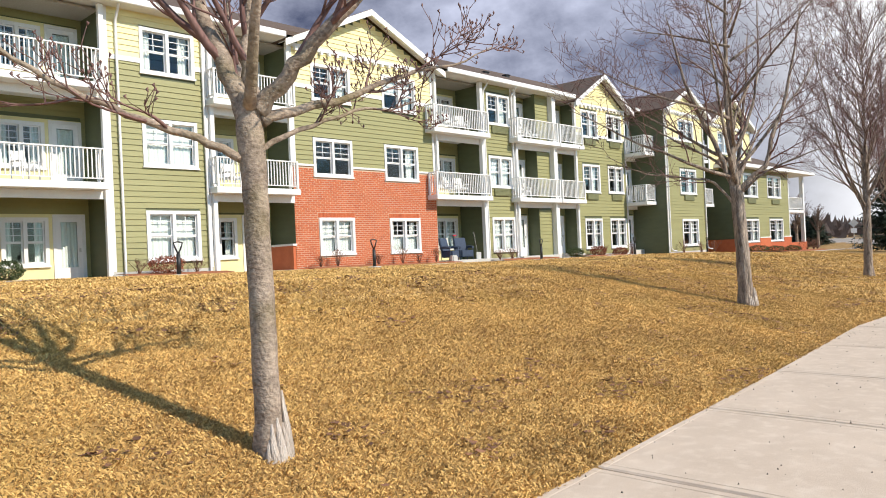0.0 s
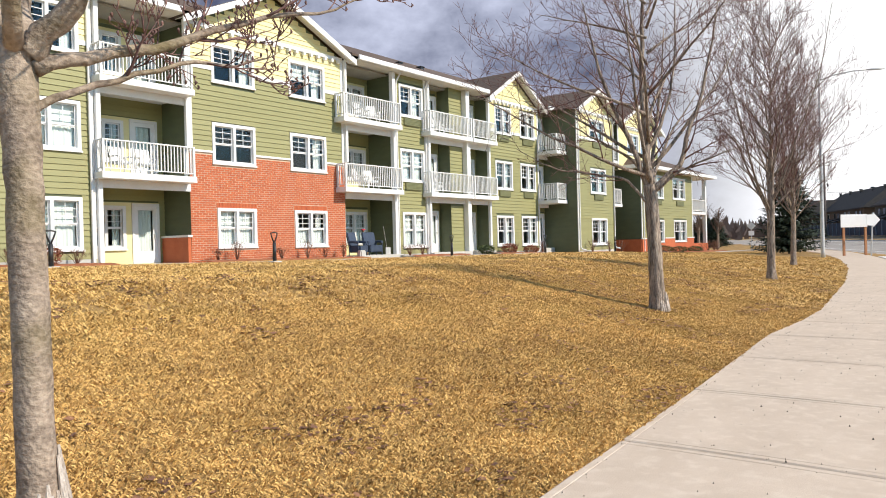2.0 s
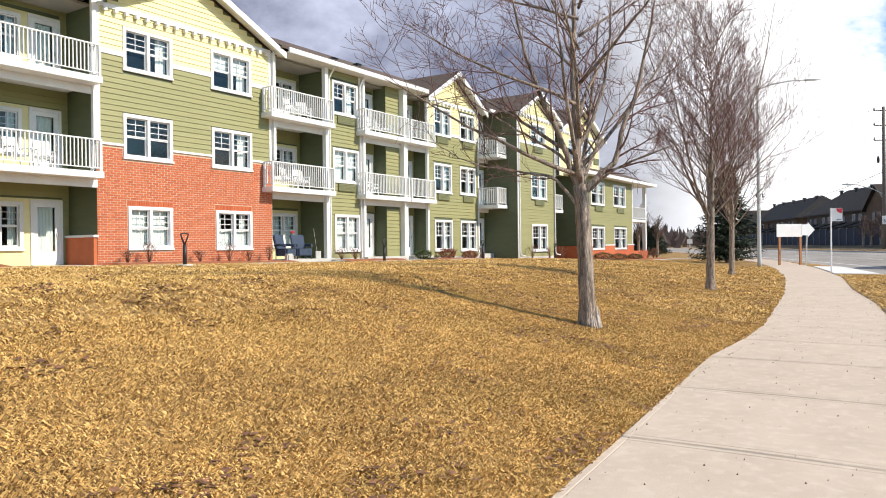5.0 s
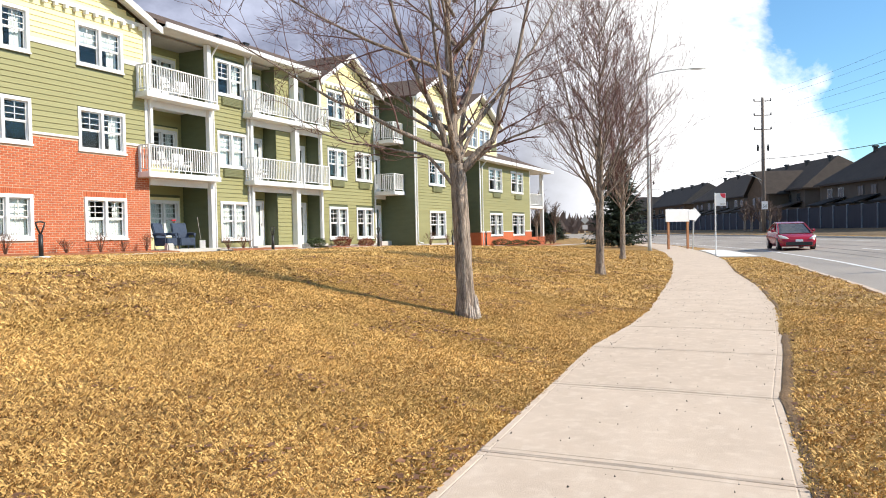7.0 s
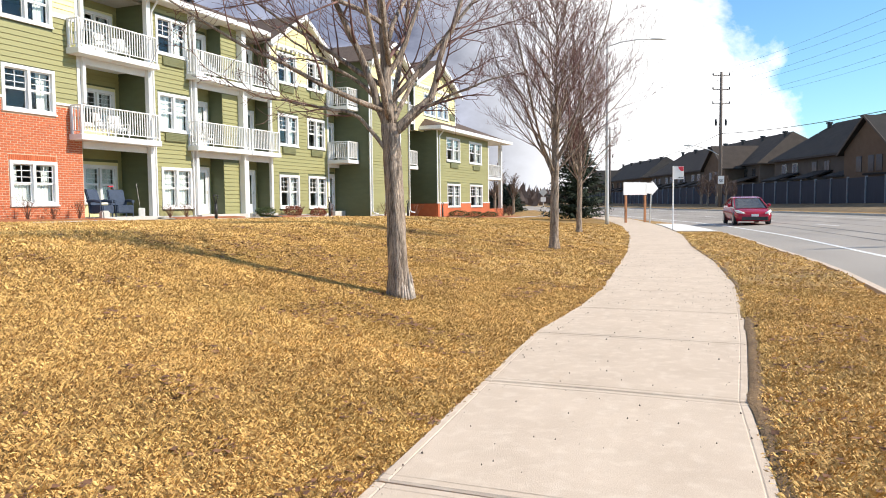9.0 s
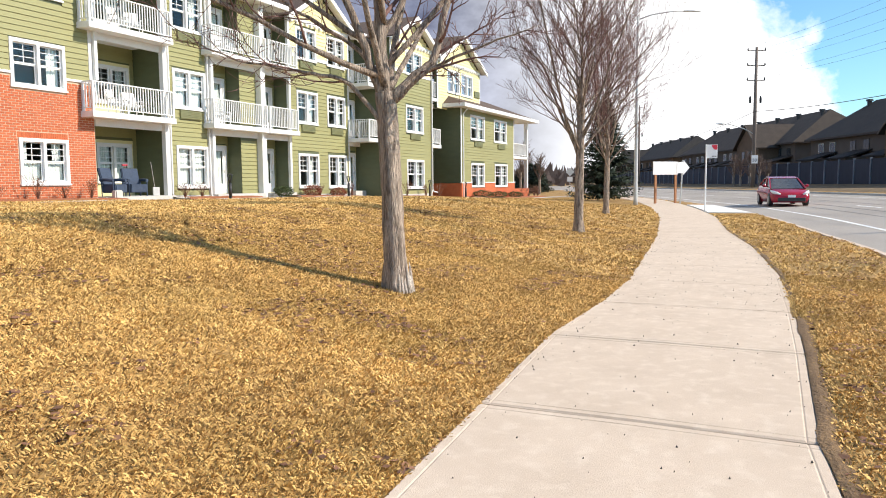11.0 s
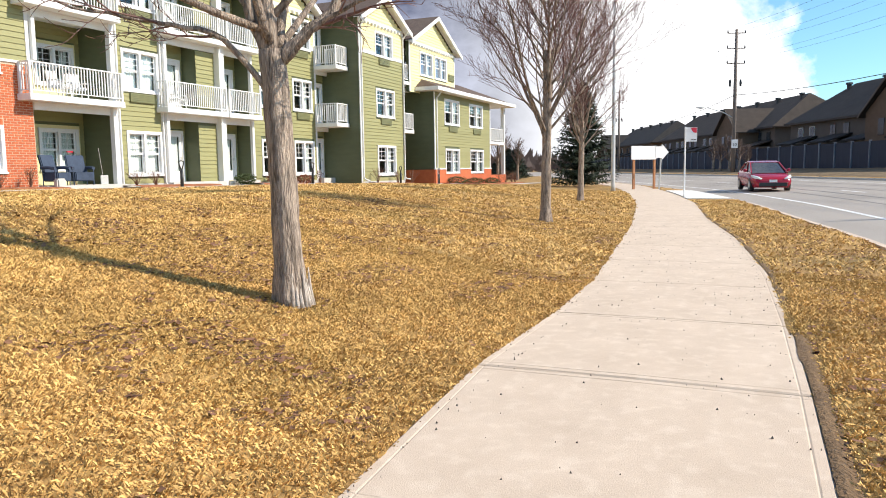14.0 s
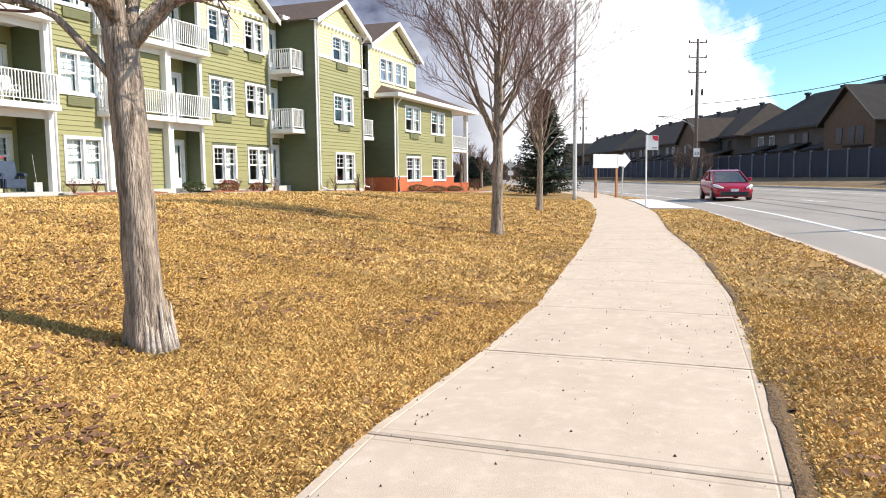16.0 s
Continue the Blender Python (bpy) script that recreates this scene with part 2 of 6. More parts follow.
def tube(bm, points, radii, sides=6):
    """A tube through the points, closed at its ends."""
    pts = [Vector(p) for p in points]
    rings, ref = [], Vector((0.31, 0.87, 0.38))
    for i, p in enumerate(pts):
        d = (pts[min(i + 1, len(pts) - 1)] - pts[max(i - 1, 0)]).normalized()
        u = d.cross(ref)
        if u.length < 0.1:
            u = d.cross(Vector((1, 0, 0)))
        u.normalize()
        w = d.cross(u)
        rings.append([bm.verts.new(p + radii[i] * (math.cos(6.28319 * k / sides) * u + math.sin(6.28319 * k / sides) * w)) for k in range(sides)])
    for a, b in zip(rings, rings[1:]):
        for k in range(sides):
            bm.faces.new((a[k], a[(k + 1) % sides], b[(k + 1) % sides], b[k]))
    bm.faces.new(rings[0][::-1])
    bm.faces.new(rings[-1])
    return rings


def bevel(bm, width=0.01, segments=1):
    bmesh.ops.bevel(bm, geom=bm.edges[:], offset=width, segments=segments, affect="EDGES", clamp_overlap=True)


def place(ob):
    """The world place of an object whose parents are only shifted."""
    p = Vector(ob.location)
    while ob.parent:
        ob = ob.parent
        p += ob.location
    return p


def data(name, bm, material, smooth=False):
    bmesh.ops.recalc_face_normals(bm, faces=bm.faces[:])
    me = bpy.data.meshes.new(name)
    bm.to_mesh(me)
    bm.free()
    if smooth:
        me.shade_smooth()
    me.materials.append(material)
    return me


def part(name, bm, material, parent, label="", smooth=False, local=False):
    """One mesh under a thing or a part; the bmesh is in world places unless local."""
    if not local:
        bmesh.ops.translate(bm, verts=bm.verts[:], vec=-place(parent))
    ob = new(name, data(name, bm, material, smooth))
    ob.parent = parent
    return tagged(ob, label)


def thing(name, bm, material, label, category, at=(0, 0, 0), smooth=False, group="", kind=""):
    """A top-level mesh; the bmesh is in world places, its origin goes to at."""
    bmesh.ops.translate(bm, verts=bm.verts[:], vec=-Vector(at))
    ob = new(name, data(name, bm, material, smooth))
    ob.location = at
    return tagged(ob, label, category, group, kind)


def base(name, at, label, category, group="", kind=""):
    ob = new(name)
    ob.location = at
    ob.empty_display_size = 0.3
    return tagged(ob, label, category, group, kind)


def put(name, mesh, parent, at, label=""):
    """One more object on a shared mesh, under parent, at a place relative to it."""
    ob = new(name, mesh)
    ob.parent = parent
    ob.location = at
    return tagged(ob, label)


def lerp(x, table):
    return float(np.interp(x, [a for a, _ in table], [b for _, b in table]))

EARTH = mat("bare_soil", (0.085, 0.050, 0.026), (0.25, 0.155, 0.075), 1.0, 3, 50, 1.0, depth=0.02)
STRAW = mat("dry_grass", (0.23, 0.115, 0.032), (1.0, 0.665, 0.235), 0.8, 0.8, 5, 0.0, each=1.15, island=True, patch=(0.42, 0.265, 0.07, 0.75, 0.45))
LEAF = mat("dead_leaf", (0.055, 0.024, 0.013), (0.34, 0.165, 0.085), 0.8, 3, 30, 0.1, each=0.9, island=True)
BLUEPAD = mat("navy_cushion", (0.028, 0.042, 0.075), (0.055, 0.08, 0.13), 0.85, 5, 60, 0.2)
REDLEAF = mat("russet_shrub", (0.13, 0.035, 0.018), (0.33, 0.11, 0.06), 0.85, 5, 40, 0.2, each=0.5, island=True)
BROWNTWIG = mat("far_twigs", (0.10, 0.068, 0.055), (0.22, 0.155, 0.125), 0.95, 2, 30, 0.1, each=0.5, island=True)
# ---- ground ----
EDGE_L = [(-60, 2.6), (4, 2.88), (8.2, 3.18), (12.3, 3.53), (14.2, 3.50), (16.2, 3.58), (19.5, 3.92), (24, 4.38), (31, 5.33), (34.6, 5.87), (42, 7.25), (50, 9.0), (58, 11.0), (70, 15.0), (130, 40)]
EDGE_R = [(-60, 0.9), (4, 1.15), (8.7, 1.47), (10.3, 1.60), (12.4, 1.61), (14.2, 1.65), (17, 1.77), (21.4, 2.22), (26.5, 3.0), (34, 3.82), (39.4, 4.74), (44, 5.6), (50, 6.95), (58, 8.95), (70, 13.0), (130, 38)]
ROAD = [(-3000, -0.4), (15, -0.3), (20, 0.0), (22.4, 0.26), (26.4, 0.88), (30.5, 1.46), (34.6, 2.08), (38, 2.78), (45, 4.32), (52, 6.3), (58, 8.5), (70, 12.7), (130, 37.5), (3000, 1226)]
PLATEAU = [(-60, 1.1), (8, 1.0), (12, 0.92), (18, 0.83), (26, 0.74), (37, 0.64), (45, 0.47), (54, 0.28), (64, 0.06), (75, 0.0)]


def road_off(x, y):
    """Metres beyond the near kerb, about square to the road."""
    s = (lerp(x + 1, ROAD) - lerp(x - 1, ROAD)) / 2
    return (lerp(x, ROAD) - y) / math.sqrt(1 + s * s)


def road_z(n):
    return lerp(n, [(0, -0.13), (11.6, 0.27)])


def lawn_z(x, y):
    s = y - lerp(x, EDGE_L)
    u = min(max(s / (4.6 + max(0.0, x - 9) * 0.2), 0.0), 1.0)
    f = 0.6 * u + 0.4 * u * u * (3 - 2 * u)
    return lerp(x, PLATEAU) * f


def ground_z(x, y):
    n = road_off(x, y)
    if n > -0.1:
        if n < 11.9:
            return road_z(n) - 0.10
        return lerp(n, [(11.9, 0.36), (16.8, 0.88), (60, 1.0), (300, 1.0)])
    if y > lerp(x, EDGE_L):
        z = lawn_z(x, y)
        if y < 23.5:
            z += 0.035 * noise.noise((x * 0.5, y * 0.5, 0)) * min(1.0, (y - lerp(x, EDGE_L)) * 0.6)
        return z
    if y > lerp(x, EDGE_R):
        return -0.035
    return 0.008 + 0.015 * noise.noise((x * 0.8, y * 0.8, 3))


def axis(spans):
    out = []
    for a, b, step in spans:
        out += list(np.arange(a, b - 1e-6, step))
    return out + [spans[-1][1]]


gx = axis([(-3000, -300, 900), (-300, -40, 65), (-40, -2, 2), (-2, 24, 0.22), (24, 50, 0.5), (50, 140, 2), (140, 300, 20), (300, 3000, 900)])
gy = axis([(-3000, -300, 900), (-300, -60, 60), (-60, -10, 2), (-10, -1, 0.5), (-1, 11, 0.22), (11, 28, 0.6), (28, 60, 4), (60, 300, 40), (300, 3000, 900)])
ground_me = bpy.data.meshes.new("ground")
nx, ny = len(gx), len(gy)
ground_me.from_pydata([(x, y, ground_z(x, y)) for y in gy for x in gx], [],
                      [(j * nx + i, j * nx + i + 1, (j + 1) * nx + i + 1, (j + 1) * nx + i) for j in range(ny - 1) for i in range(nx - 1)])
ground_me.shade_smooth()
ground_me.materials.append(SOIL)
ground = tagged(new("ground", ground_me), "dry golden-brown early spring lawn on a low rise", "ground", kind="structure")

# ---- road with its kerbs ----


def road_point(x, n, dz=0.0):
    s = (lerp(x + 1, ROAD) - lerp(x - 1, ROAD)) / 2
    k = math.sqrt(1 + s * s)
    return (x + n * s / k, lerp(x, ROAD) - n / k, road_z(n) + dz)


def strip(name, n0, n1, dz, material, x0=-120, x1=400, step=2.0, thick=0.0, kind="structure", label="", category="", rows=6, drift=None):
    bm = bmesh.new()
    xs = [x0 + (x1 - x0) * i / max(1, int((x1 - x0) / step)) for i in range(int((x1 - x0) / step) + 1)]
    shift = (lambda q: lerp(q, drift)) if drift else (lambda q: 0.0)
    grid = [[bm.verts.new(road_point(x, shift(x) + n0 + (n1 - n0) * k / rows, dz)) for k in range(rows + 1)] for x in xs]
    for a, b in zip(grid, grid[1:]):
        for k in range(rows):
            bm.faces.new((a[k], a[k + 1], b[k + 1], b[k]))
    if thick:
        r = bmesh.ops.extrude_face_region(bm, geom=bm.faces[:])
        bmesh.ops.translate(bm, verts=[v for v in r["geom"] if isinstance(v, bmesh.types.BMVert)], vec=(0, 0, -thick))
    return thing(name, bm, material, label, category, kind=kind)


strip("road", 0.0, 11.6, 0.0, ASPHALT, label="worn pale grey asphalt road curving away", category="road")
strip("kerb", -0.12, 0.0, 0.12, CONCRETE, thick=0.3, label="low pale concrete kerb along the road", category="kerb", rows=1)
strip("kerb", 11.6, 11.85, 0.12, CONCRETE2, thick=0.3, label="far concrete kerb below the grass verge", category="kerb", rows=1)
strip("road_line", 0.0, 0.15, 0.006, ROADPAINT, drift=[(-120, 1.8), (400, 1.8)], label="white painted edge line on the road", category="road marking", rows=1)
for x0 in range(14, 150, 9):
    strip("lane_dash", 5.6, 5.74, 0.006, ROADPAINT, x0=x0, x1=x0 + 3, step=1, label="white painted lane dash on asphalt", category="road marking", rows=1)
strip("road_line", 9.7, 9.83, 0.006, ROADPAINT, label="white painted line along the far lane", category="road marking", rows=1)

for n0, x0, x1, w in ((3.6, 10, 70, 0.07), (4.7, 18, 62, 0.10), (6.6, 16, 90, 0.06), (8.4, 20, 110, 0.09)):
    strip("tar_seam", n0, n0 + w, 0.004, TAR, x0=x0, x1=x1, drift=[(0, 0.0), (20, 0.12), (33, -0.1), (50, 0.15), (110, 0.0)], label="dark tar seam along the asphalt road", category="road seam", rows=1)
bm = bmesh.new()
rows = [[bm.verts.new((*road_point(x, n)[:2], ground_z(*road_point(x, n)[:2]) + 0.05)) for n in (11.86, 12.8, 13.8, 14.8, 15.8, 16.8, 18.5)] for x in axis([(-20, 200, 2.0)])]
for a, b in zip(rows, rows[1:]):
    for k in range(6):
        bm.faces.new((a[k], a[k + 1], b[k + 1], b[k]))
thing("verge", bm, DRYVERGE, "dull brown grass verge below the fence", "verge", kind="structure", smooth=True)

# ---- pavement: slabs with tooled joints ----
pave = bmesh.new()
px = axis([(-20, 70, 0.5)])
for xa, xb in zip(px, px[1:]):
    v = [pave.verts.new(p) for p in ((xa, lerp(xa, EDGE_R) + 0.03, -0.045), (xb, lerp(xb, EDGE_R) + 0.03, -0.045), (xb, lerp(xb, EDGE_L) - 0.03, -0.045), (xa, lerp(xa, EDGE_L) - 0.03, -0.045))]
    pave.faces.new(v)
pavement = thing("pavement", pave, JOINT, "pale concrete footpath with tooled joints", "pavement", kind="structure")
JOINTS = [-18.5 + 1.86 * i for i in range(12)] + [4.73, 6.5, 8.33, 10.28, 12.28, 14.12, 16.0, 17.9] + [19.85 + 1.9 * i for i in range(26)]
for a, b in zip(JOINTS, JOINTS[1:]):
    bm = bmesh.new()
    near = b < 16
    gap = 0.012 if near else 0.004
    span = b - a - 2 * gap
    rows = []
    for i, u in enumerate((0.0, 0.012, 0.058, 0.066, 0.074, span * 0.35, span * 0.65, span - 0.074, span - 0.066, span - 0.058, span - 0.012, span)):
        x = a + gap + u
        lo, hi = lerp(x, EDGE_R), lerp(x, EDGE_L)
        zx = (-0.008 if near else -0.001) if i in (0, 11) else (-0.003 if near and i in (3, 8) else 0.0)
        ring = []
        for k, (y, z) in enumerate(((lo, -0.015), (lo + 0.02, 0.0), (lo + 0.062, 0.0), (lo + 0.070, -0.003), (lo + 0.078, 0.0), ((lo + hi) / 2, 0.004), (hi - 0.078, 0.0), (hi - 0.070, -0.003), (hi - 0.062, 0.0), (hi - 0.02, 0.0), (hi, -0.015))):
            rag = 0.014 * noise.noise((x * 3, k * 9.0, 1.5)) if k in (0, 10) else 0.0
            ring.append(bm.verts.new((x, y + rag, min(z, zx) if zx else z)))
        rows.append(ring)
    for r, s in zip(rows, rows[1:]):
        for k in range(10):
            bm.faces.new((r[k], r[k + 1], s[k + 1], s[k]))
    e = bmesh.ops.extrude_edge_only(bm, edges=[q for q in bm.edges if q.is_boundary])
    for v in e["geom"]:
        if isinstance(v, bmesh.types.BMVert):
            v.co.z = -0.09
    part("paving_slab", bm, CONCRETE, pavement)

# worn soil edges creeping over the slabs
for name, table, s in (("soil_edge", EDGE_R, -1),):
    bm = bmesh.new()
    rows = []
    for x in axis([(-2, 36, 0.07)]):
        y = lerp(x, table)
        k = 0.010 + 0.030 * max(0.0, noise.noise((x * 1.7, s, 0)) + 0.5 * noise.noise((x * 7.0, s, 5)))
        rows.append([bm.verts.new((x, y - s * k, 0.004)), bm.verts.new((x, y + s * 0.015, 0.012)), bm.verts.new((x, y + s * 0.04, 0.008 + 0.005 * noise.noise((x * 4, s, 9)))), bm.verts.new((x, y + s * 0.12, -0.02))])
    for p, q in zip(rows, rows[1:]):
        for k in range(3):
            bm.faces.new((p[k], q[k], q[k + 1], p[k + 1]))
    thing(name, bm, EARTH, "bare brown soil along the footpath edge", "soil", kind="structure", smooth=True)

# bright concrete pad of the bus stop, between footpath and kerb
bm = bmesh.new()
xs = axis([(37.0, 46.6, 0.8)])
for xa, xb in zip(xs, xs[1:]):
    q = [bm.verts.new(p) for p in ((xa, lerp(xa, ROAD) + 0.17, 0.034), (xb, lerp(xb, ROAD) + 0.17, 0.034), (xb, lerp(xb, EDGE_R) - 0.01, 0.034), (xa, lerp(xa, EDGE_R) - 0.01, 0.034))]
    bm.faces.new(q)
bmesh.ops.remove_doubles(bm, verts=bm.verts[:], dist=0.001)
r = bmesh.ops.extrude_face_region(bm, geom=bm.faces[:])
bmesh.ops.translate(bm, verts=[v for v in r["geom"] if isinstance(v, bmesh.types.BMVert)], vec=(0, 0, -0.12))
thing("bus_stop_pad", bm, FRESHCONCRETE, "fresh pale concrete pad at the bus stop", "pavement", kind="structure")
# ---- apartment building ----
Y0, YB = 24.70, 26.40                 # front wall, back wall of the balcony bays
F1, F2, F3, EAVE = 0.85, 3.93, 7.06, 9.80
building = base("apartment_building", (37, 30, 0.6), "three-storey green and yellow sided apartment building with brick base", "building")


def walls(bm, x0, x1, z0, z1, y0, y1, holes=()):
    """A wall along x with rectangular holes (xa, xb, za, zb) through it."""
    cuts = sorted({x0, x1, *[min(max(h[i], x0), x1) for h in holes for i in (0, 1)]})
    for a, b in zip(cuts, cuts[1:]):
        spans = sorted((h[2], h[3]) for h in holes if h[0] <= a + 1e-6 and h[1] >= b - 1e-6 and h[2] < z1 and h[3] > z0)
        z = z0
        for za, zb in spans:
            if za > z + 1e-4:
                box(bm, a, y0, z, b, y1, min(za, z1))
            z = max(z, zb)
        if z < z1 - 1e-4:
            box(bm, a, y0, z, b, y1, z1)


def boards(parent, x0, x1, z0, z1, y, holes, material, step=0.19, gable=None):
    """Lapped siding boards, each one a piece; gable: (middle, half width, eave z, peak z)."""
    z = z0
    while z < z1 - 0.03:
        top = min(z + step, z1)
        spans = [(x0, x1)]
        if gable and z > gable[2]:
            half = gable[1] * (gable[3] - top) / (gable[3] - gable[2])
            if half < 0.1:
                break
            spans = [(max(x0, gable[0] - half), min(x1, gable[0] + half))]
        for h in holes:
            if h[2] < top - 0.02 and h[3] > z + 0.02:
                spans = [s for a, b in spans for s in ((a, min(b, h[0])), (max(a, h[1]), b)) if s[1] - s[0] > 0.02]
        for a, b in spans:
            bm = bmesh.new()
            v = [bm.verts.new(p) for p in ((a, y - 0.036, z - 0.008), (b, y - 0.036, z - 0.008), (b, y - 0.006, top), (a, y - 0.006, top),
                                           (a, y, z - 0.008), (b, y, z - 0.008))]
            bm.faces.new((v[0], v[1], v[2], v[3]))
            bm.faces.new((v[0], v[4], v[5], v[1]))
            part("siding_board", bm, material, parent)
        z = top


window_cache = {}


def window_parts(w, h):
    """Shared meshes of a pair of hung sashes with a barred upper half, its origin at the sill's middle on the wall face."""
    key = (round(w, 2), round(h, 2))
    if key in window_cache:
        return window_cache[key]
    t = 0.12
    casing = bmesh.new()
    for x0, z0, x1, z1 in ((-w / 2, 0, -w / 2 + t, h), (w / 2 - t, 0, w / 2, h), (-w / 2 + t, h - t, w / 2 - t, h), (-w / 2 + t, 0, w / 2 - t, t * 0.8), (-0.055, t * 0.8, 0.055, h - t)):
        box(casing, x0, -0.06, z0, x1, 0.10, z1)
    sill = bmesh.new()
    box(sill, -w / 2 - 0.03, -0.09, -0.045, w / 2 + 0.03, 0.0, 0.012)
    half = w / 2 - t - 0.055
    z0, z1 = t * 0.8, h - t
    mid = z0 + (z1 - z0) * 0.50
    sash, bars, pane = bmesh.new(), bmesh.new(), bmesh.new()
    f = 0.04
    for za, zb, y in ((z0, mid, 0.02), (mid, z1, 0.0)):
        for x0, a, x1, b in ((0, za, f, zb), (half - f, za, half, zb), (f, za, half - f, za + f), (f, zb - f, half - f, zb)):
            box(sash, x0, y, a, x1, y + 0.04, b)
    for i in (1,):
        box(bars, half * i / 2 - 0.012, 0.012, mid + f, half * i / 2 + 0.012, 0.03, z1 - f)
    for i in (1, 2):
        zc = mid + (z1 - mid) * i / 3
        box(bars, f, 0.012, zc - 0.011, half - f, 0.03, zc + 0.011)
    box(pane, f, 0.033, z0 + f, half - f, 0.037, mid - f)
    box(pane, f, 0.016, mid + f, half - f, 0.020, z1 - f)
    window_cache[key] = (data("window", casing, WHITE), data("window_sill", sill, WHITE), data("sash", sash, MUNTIN), data("glazing_bar_grid", bars, MUNTIN), data("pane", pane, GLASS), half, z0, z1)
    return window_cache[key]


curtain_cache = {}


def curtain_mesh(w, h):
    key = (round(w, 2), round(h, 2))
    if key not in curtain_cache:
        bm = bmesh.new()
        n = max(12, int(w * 40))
        rows = []
        for k in (0, 1):
            rows.append([bm.verts.new((w * i / n, 0.022 * math.sin(i * 1.45) + 0.012 * math.sin(i * 0.53), k * h)) for i in range(n + 1)])
        for i in range(n):
            bm.faces.new((rows[0][i], rows[0][i + 1], rows[1][i + 1], rows[1][i]))
        curtain_cache[key] = data("curtain", bm, CURTAIN, True)
    return curtain_cache[key]


def window(x0, x1, z0, z1, y, hang=""):
    """A window of the building. hang: l or r a curtain on one side, n narrow side curtains, h lower half, f full, b blind on the upper half."""
    casing, sill, sash, bars, pane, half, za, zb = window_parts(x1 - x0, z1 - z0)
    w = put("window", casing, building, Vector(((x0 + x1) / 2, y, z0)) - building.location)
    put("sill", sill, w, (0, 0, 0))
    for s in (-0.055 - half, 0.055):
        put("sash", sash, w, (s, 0.03, 0))
        put("glazing_bar_grid", bars, w, (s, 0.03, 0))
        put("pane", pane, w, (s, 0.03, 0)).visible_shadow = False
    H = zb - za
    for c in hang:
        if c in "fh":
            for s in (-0.055 - half, 0.055):
                put("curtain", curtain_mesh(half, H if c == "f" else H * 0.5), w, (s, 0.20, za))
        elif c == "n":
            put("curtain", curtain_mesh(half * 0.45, H), w, (-0.055 - half, 0.24, za))
            put("curtain", curtain_mesh(half * 0.45, H), w, (0.055 + half * 0.55, 0.24, za))
        elif c == "r":
            put("curtain", curtain_mesh(half * 0.5, H), w, (0.055 + half * 0.5, 0.24, za))
        elif c == "b":
            for s in (-0.055 - half, 0.055):
                bm = bmesh.new()
                box(bm, s, 0.18, zb - H * 0.47, s + half, 0.19, zb)
                part("blind", bm, CURTAIN, w, "white roller blind half drawn", local=True)
    return w


def air_unit(x0, x1, z0, z1, y):
    bm = bmesh.new()
    box(bm, x0, y - 0.10, z0, x1, y - 0.02, z1)
    bevel(bm, 0.012)
    u = part("air_unit", bm, GRILLE, building, "flush green wall air conditioner sleeve")
    for i in range(5):
        z = z0 + 0.05 + (z1 - z0 - 0.1) * i / 4
        bm = bmesh.new()
        box(bm, x0 + 0.04, y - 0.115, z - 0.012, x1 - 0.04, y - 0.099, z + 0.012)
        part("louvre", bm, GRILLE, u)


def section(x0, x1, y, z0, material_top, holes, back=None, split=None, gable=None, brick_top=None, depth=0.25):
    """One stretch of front wall: a core with holes, siding boards, corner boards and trim."""
    back = y + depth if back is None else back
    top = EAVE
    bm = bmesh.new()
    walls(bm, x0, x1, z0 - 0.6, top, y, back, holes)
    wall = part("front_wall", bm, SHADEGREEN, building)
    low = z0 + 0.12 if brick_top is None else brick_top
    boards(wall, x0, x1, low, split if split else top, y, holes, GREEN)
    if split:
        boards(wall, x0, x1, split + 0.16, gable[3] if gable else top, y, holes, YELLOW, gable=gable)
        bm = bmesh.new()
        walls(bm, x0, x1, split, split + 0.16, y - 0.044, y - 0.001, holes)
        part("trim_band", bm, WHITE, building)
    if gable:
        c, half, ze, zp = gable
        bm = bmesh.new()
        prism(bm, [(c - half, ze), (c + half, ze), (c, zp)], y, back)
        part("gable_wall", bm, SHADEGREEN, building)
    for xa in (x0, x1 - 0.14):
        bm = bmesh.new()
        box(bm, xa, y - 0.048, low, xa + 0.14, y - 0.001, top - 0.02)
        part("corner_board", bm, WHITE, building)
    if brick_top is None:
        bm = bmesh.new()
        box(bm, x0, y - 0.03, z0 - 0.5, x1, y - 0.001, z0 + 0.12)
        part("foundation_strip", bm, CONCRETE2, building)
    return wall


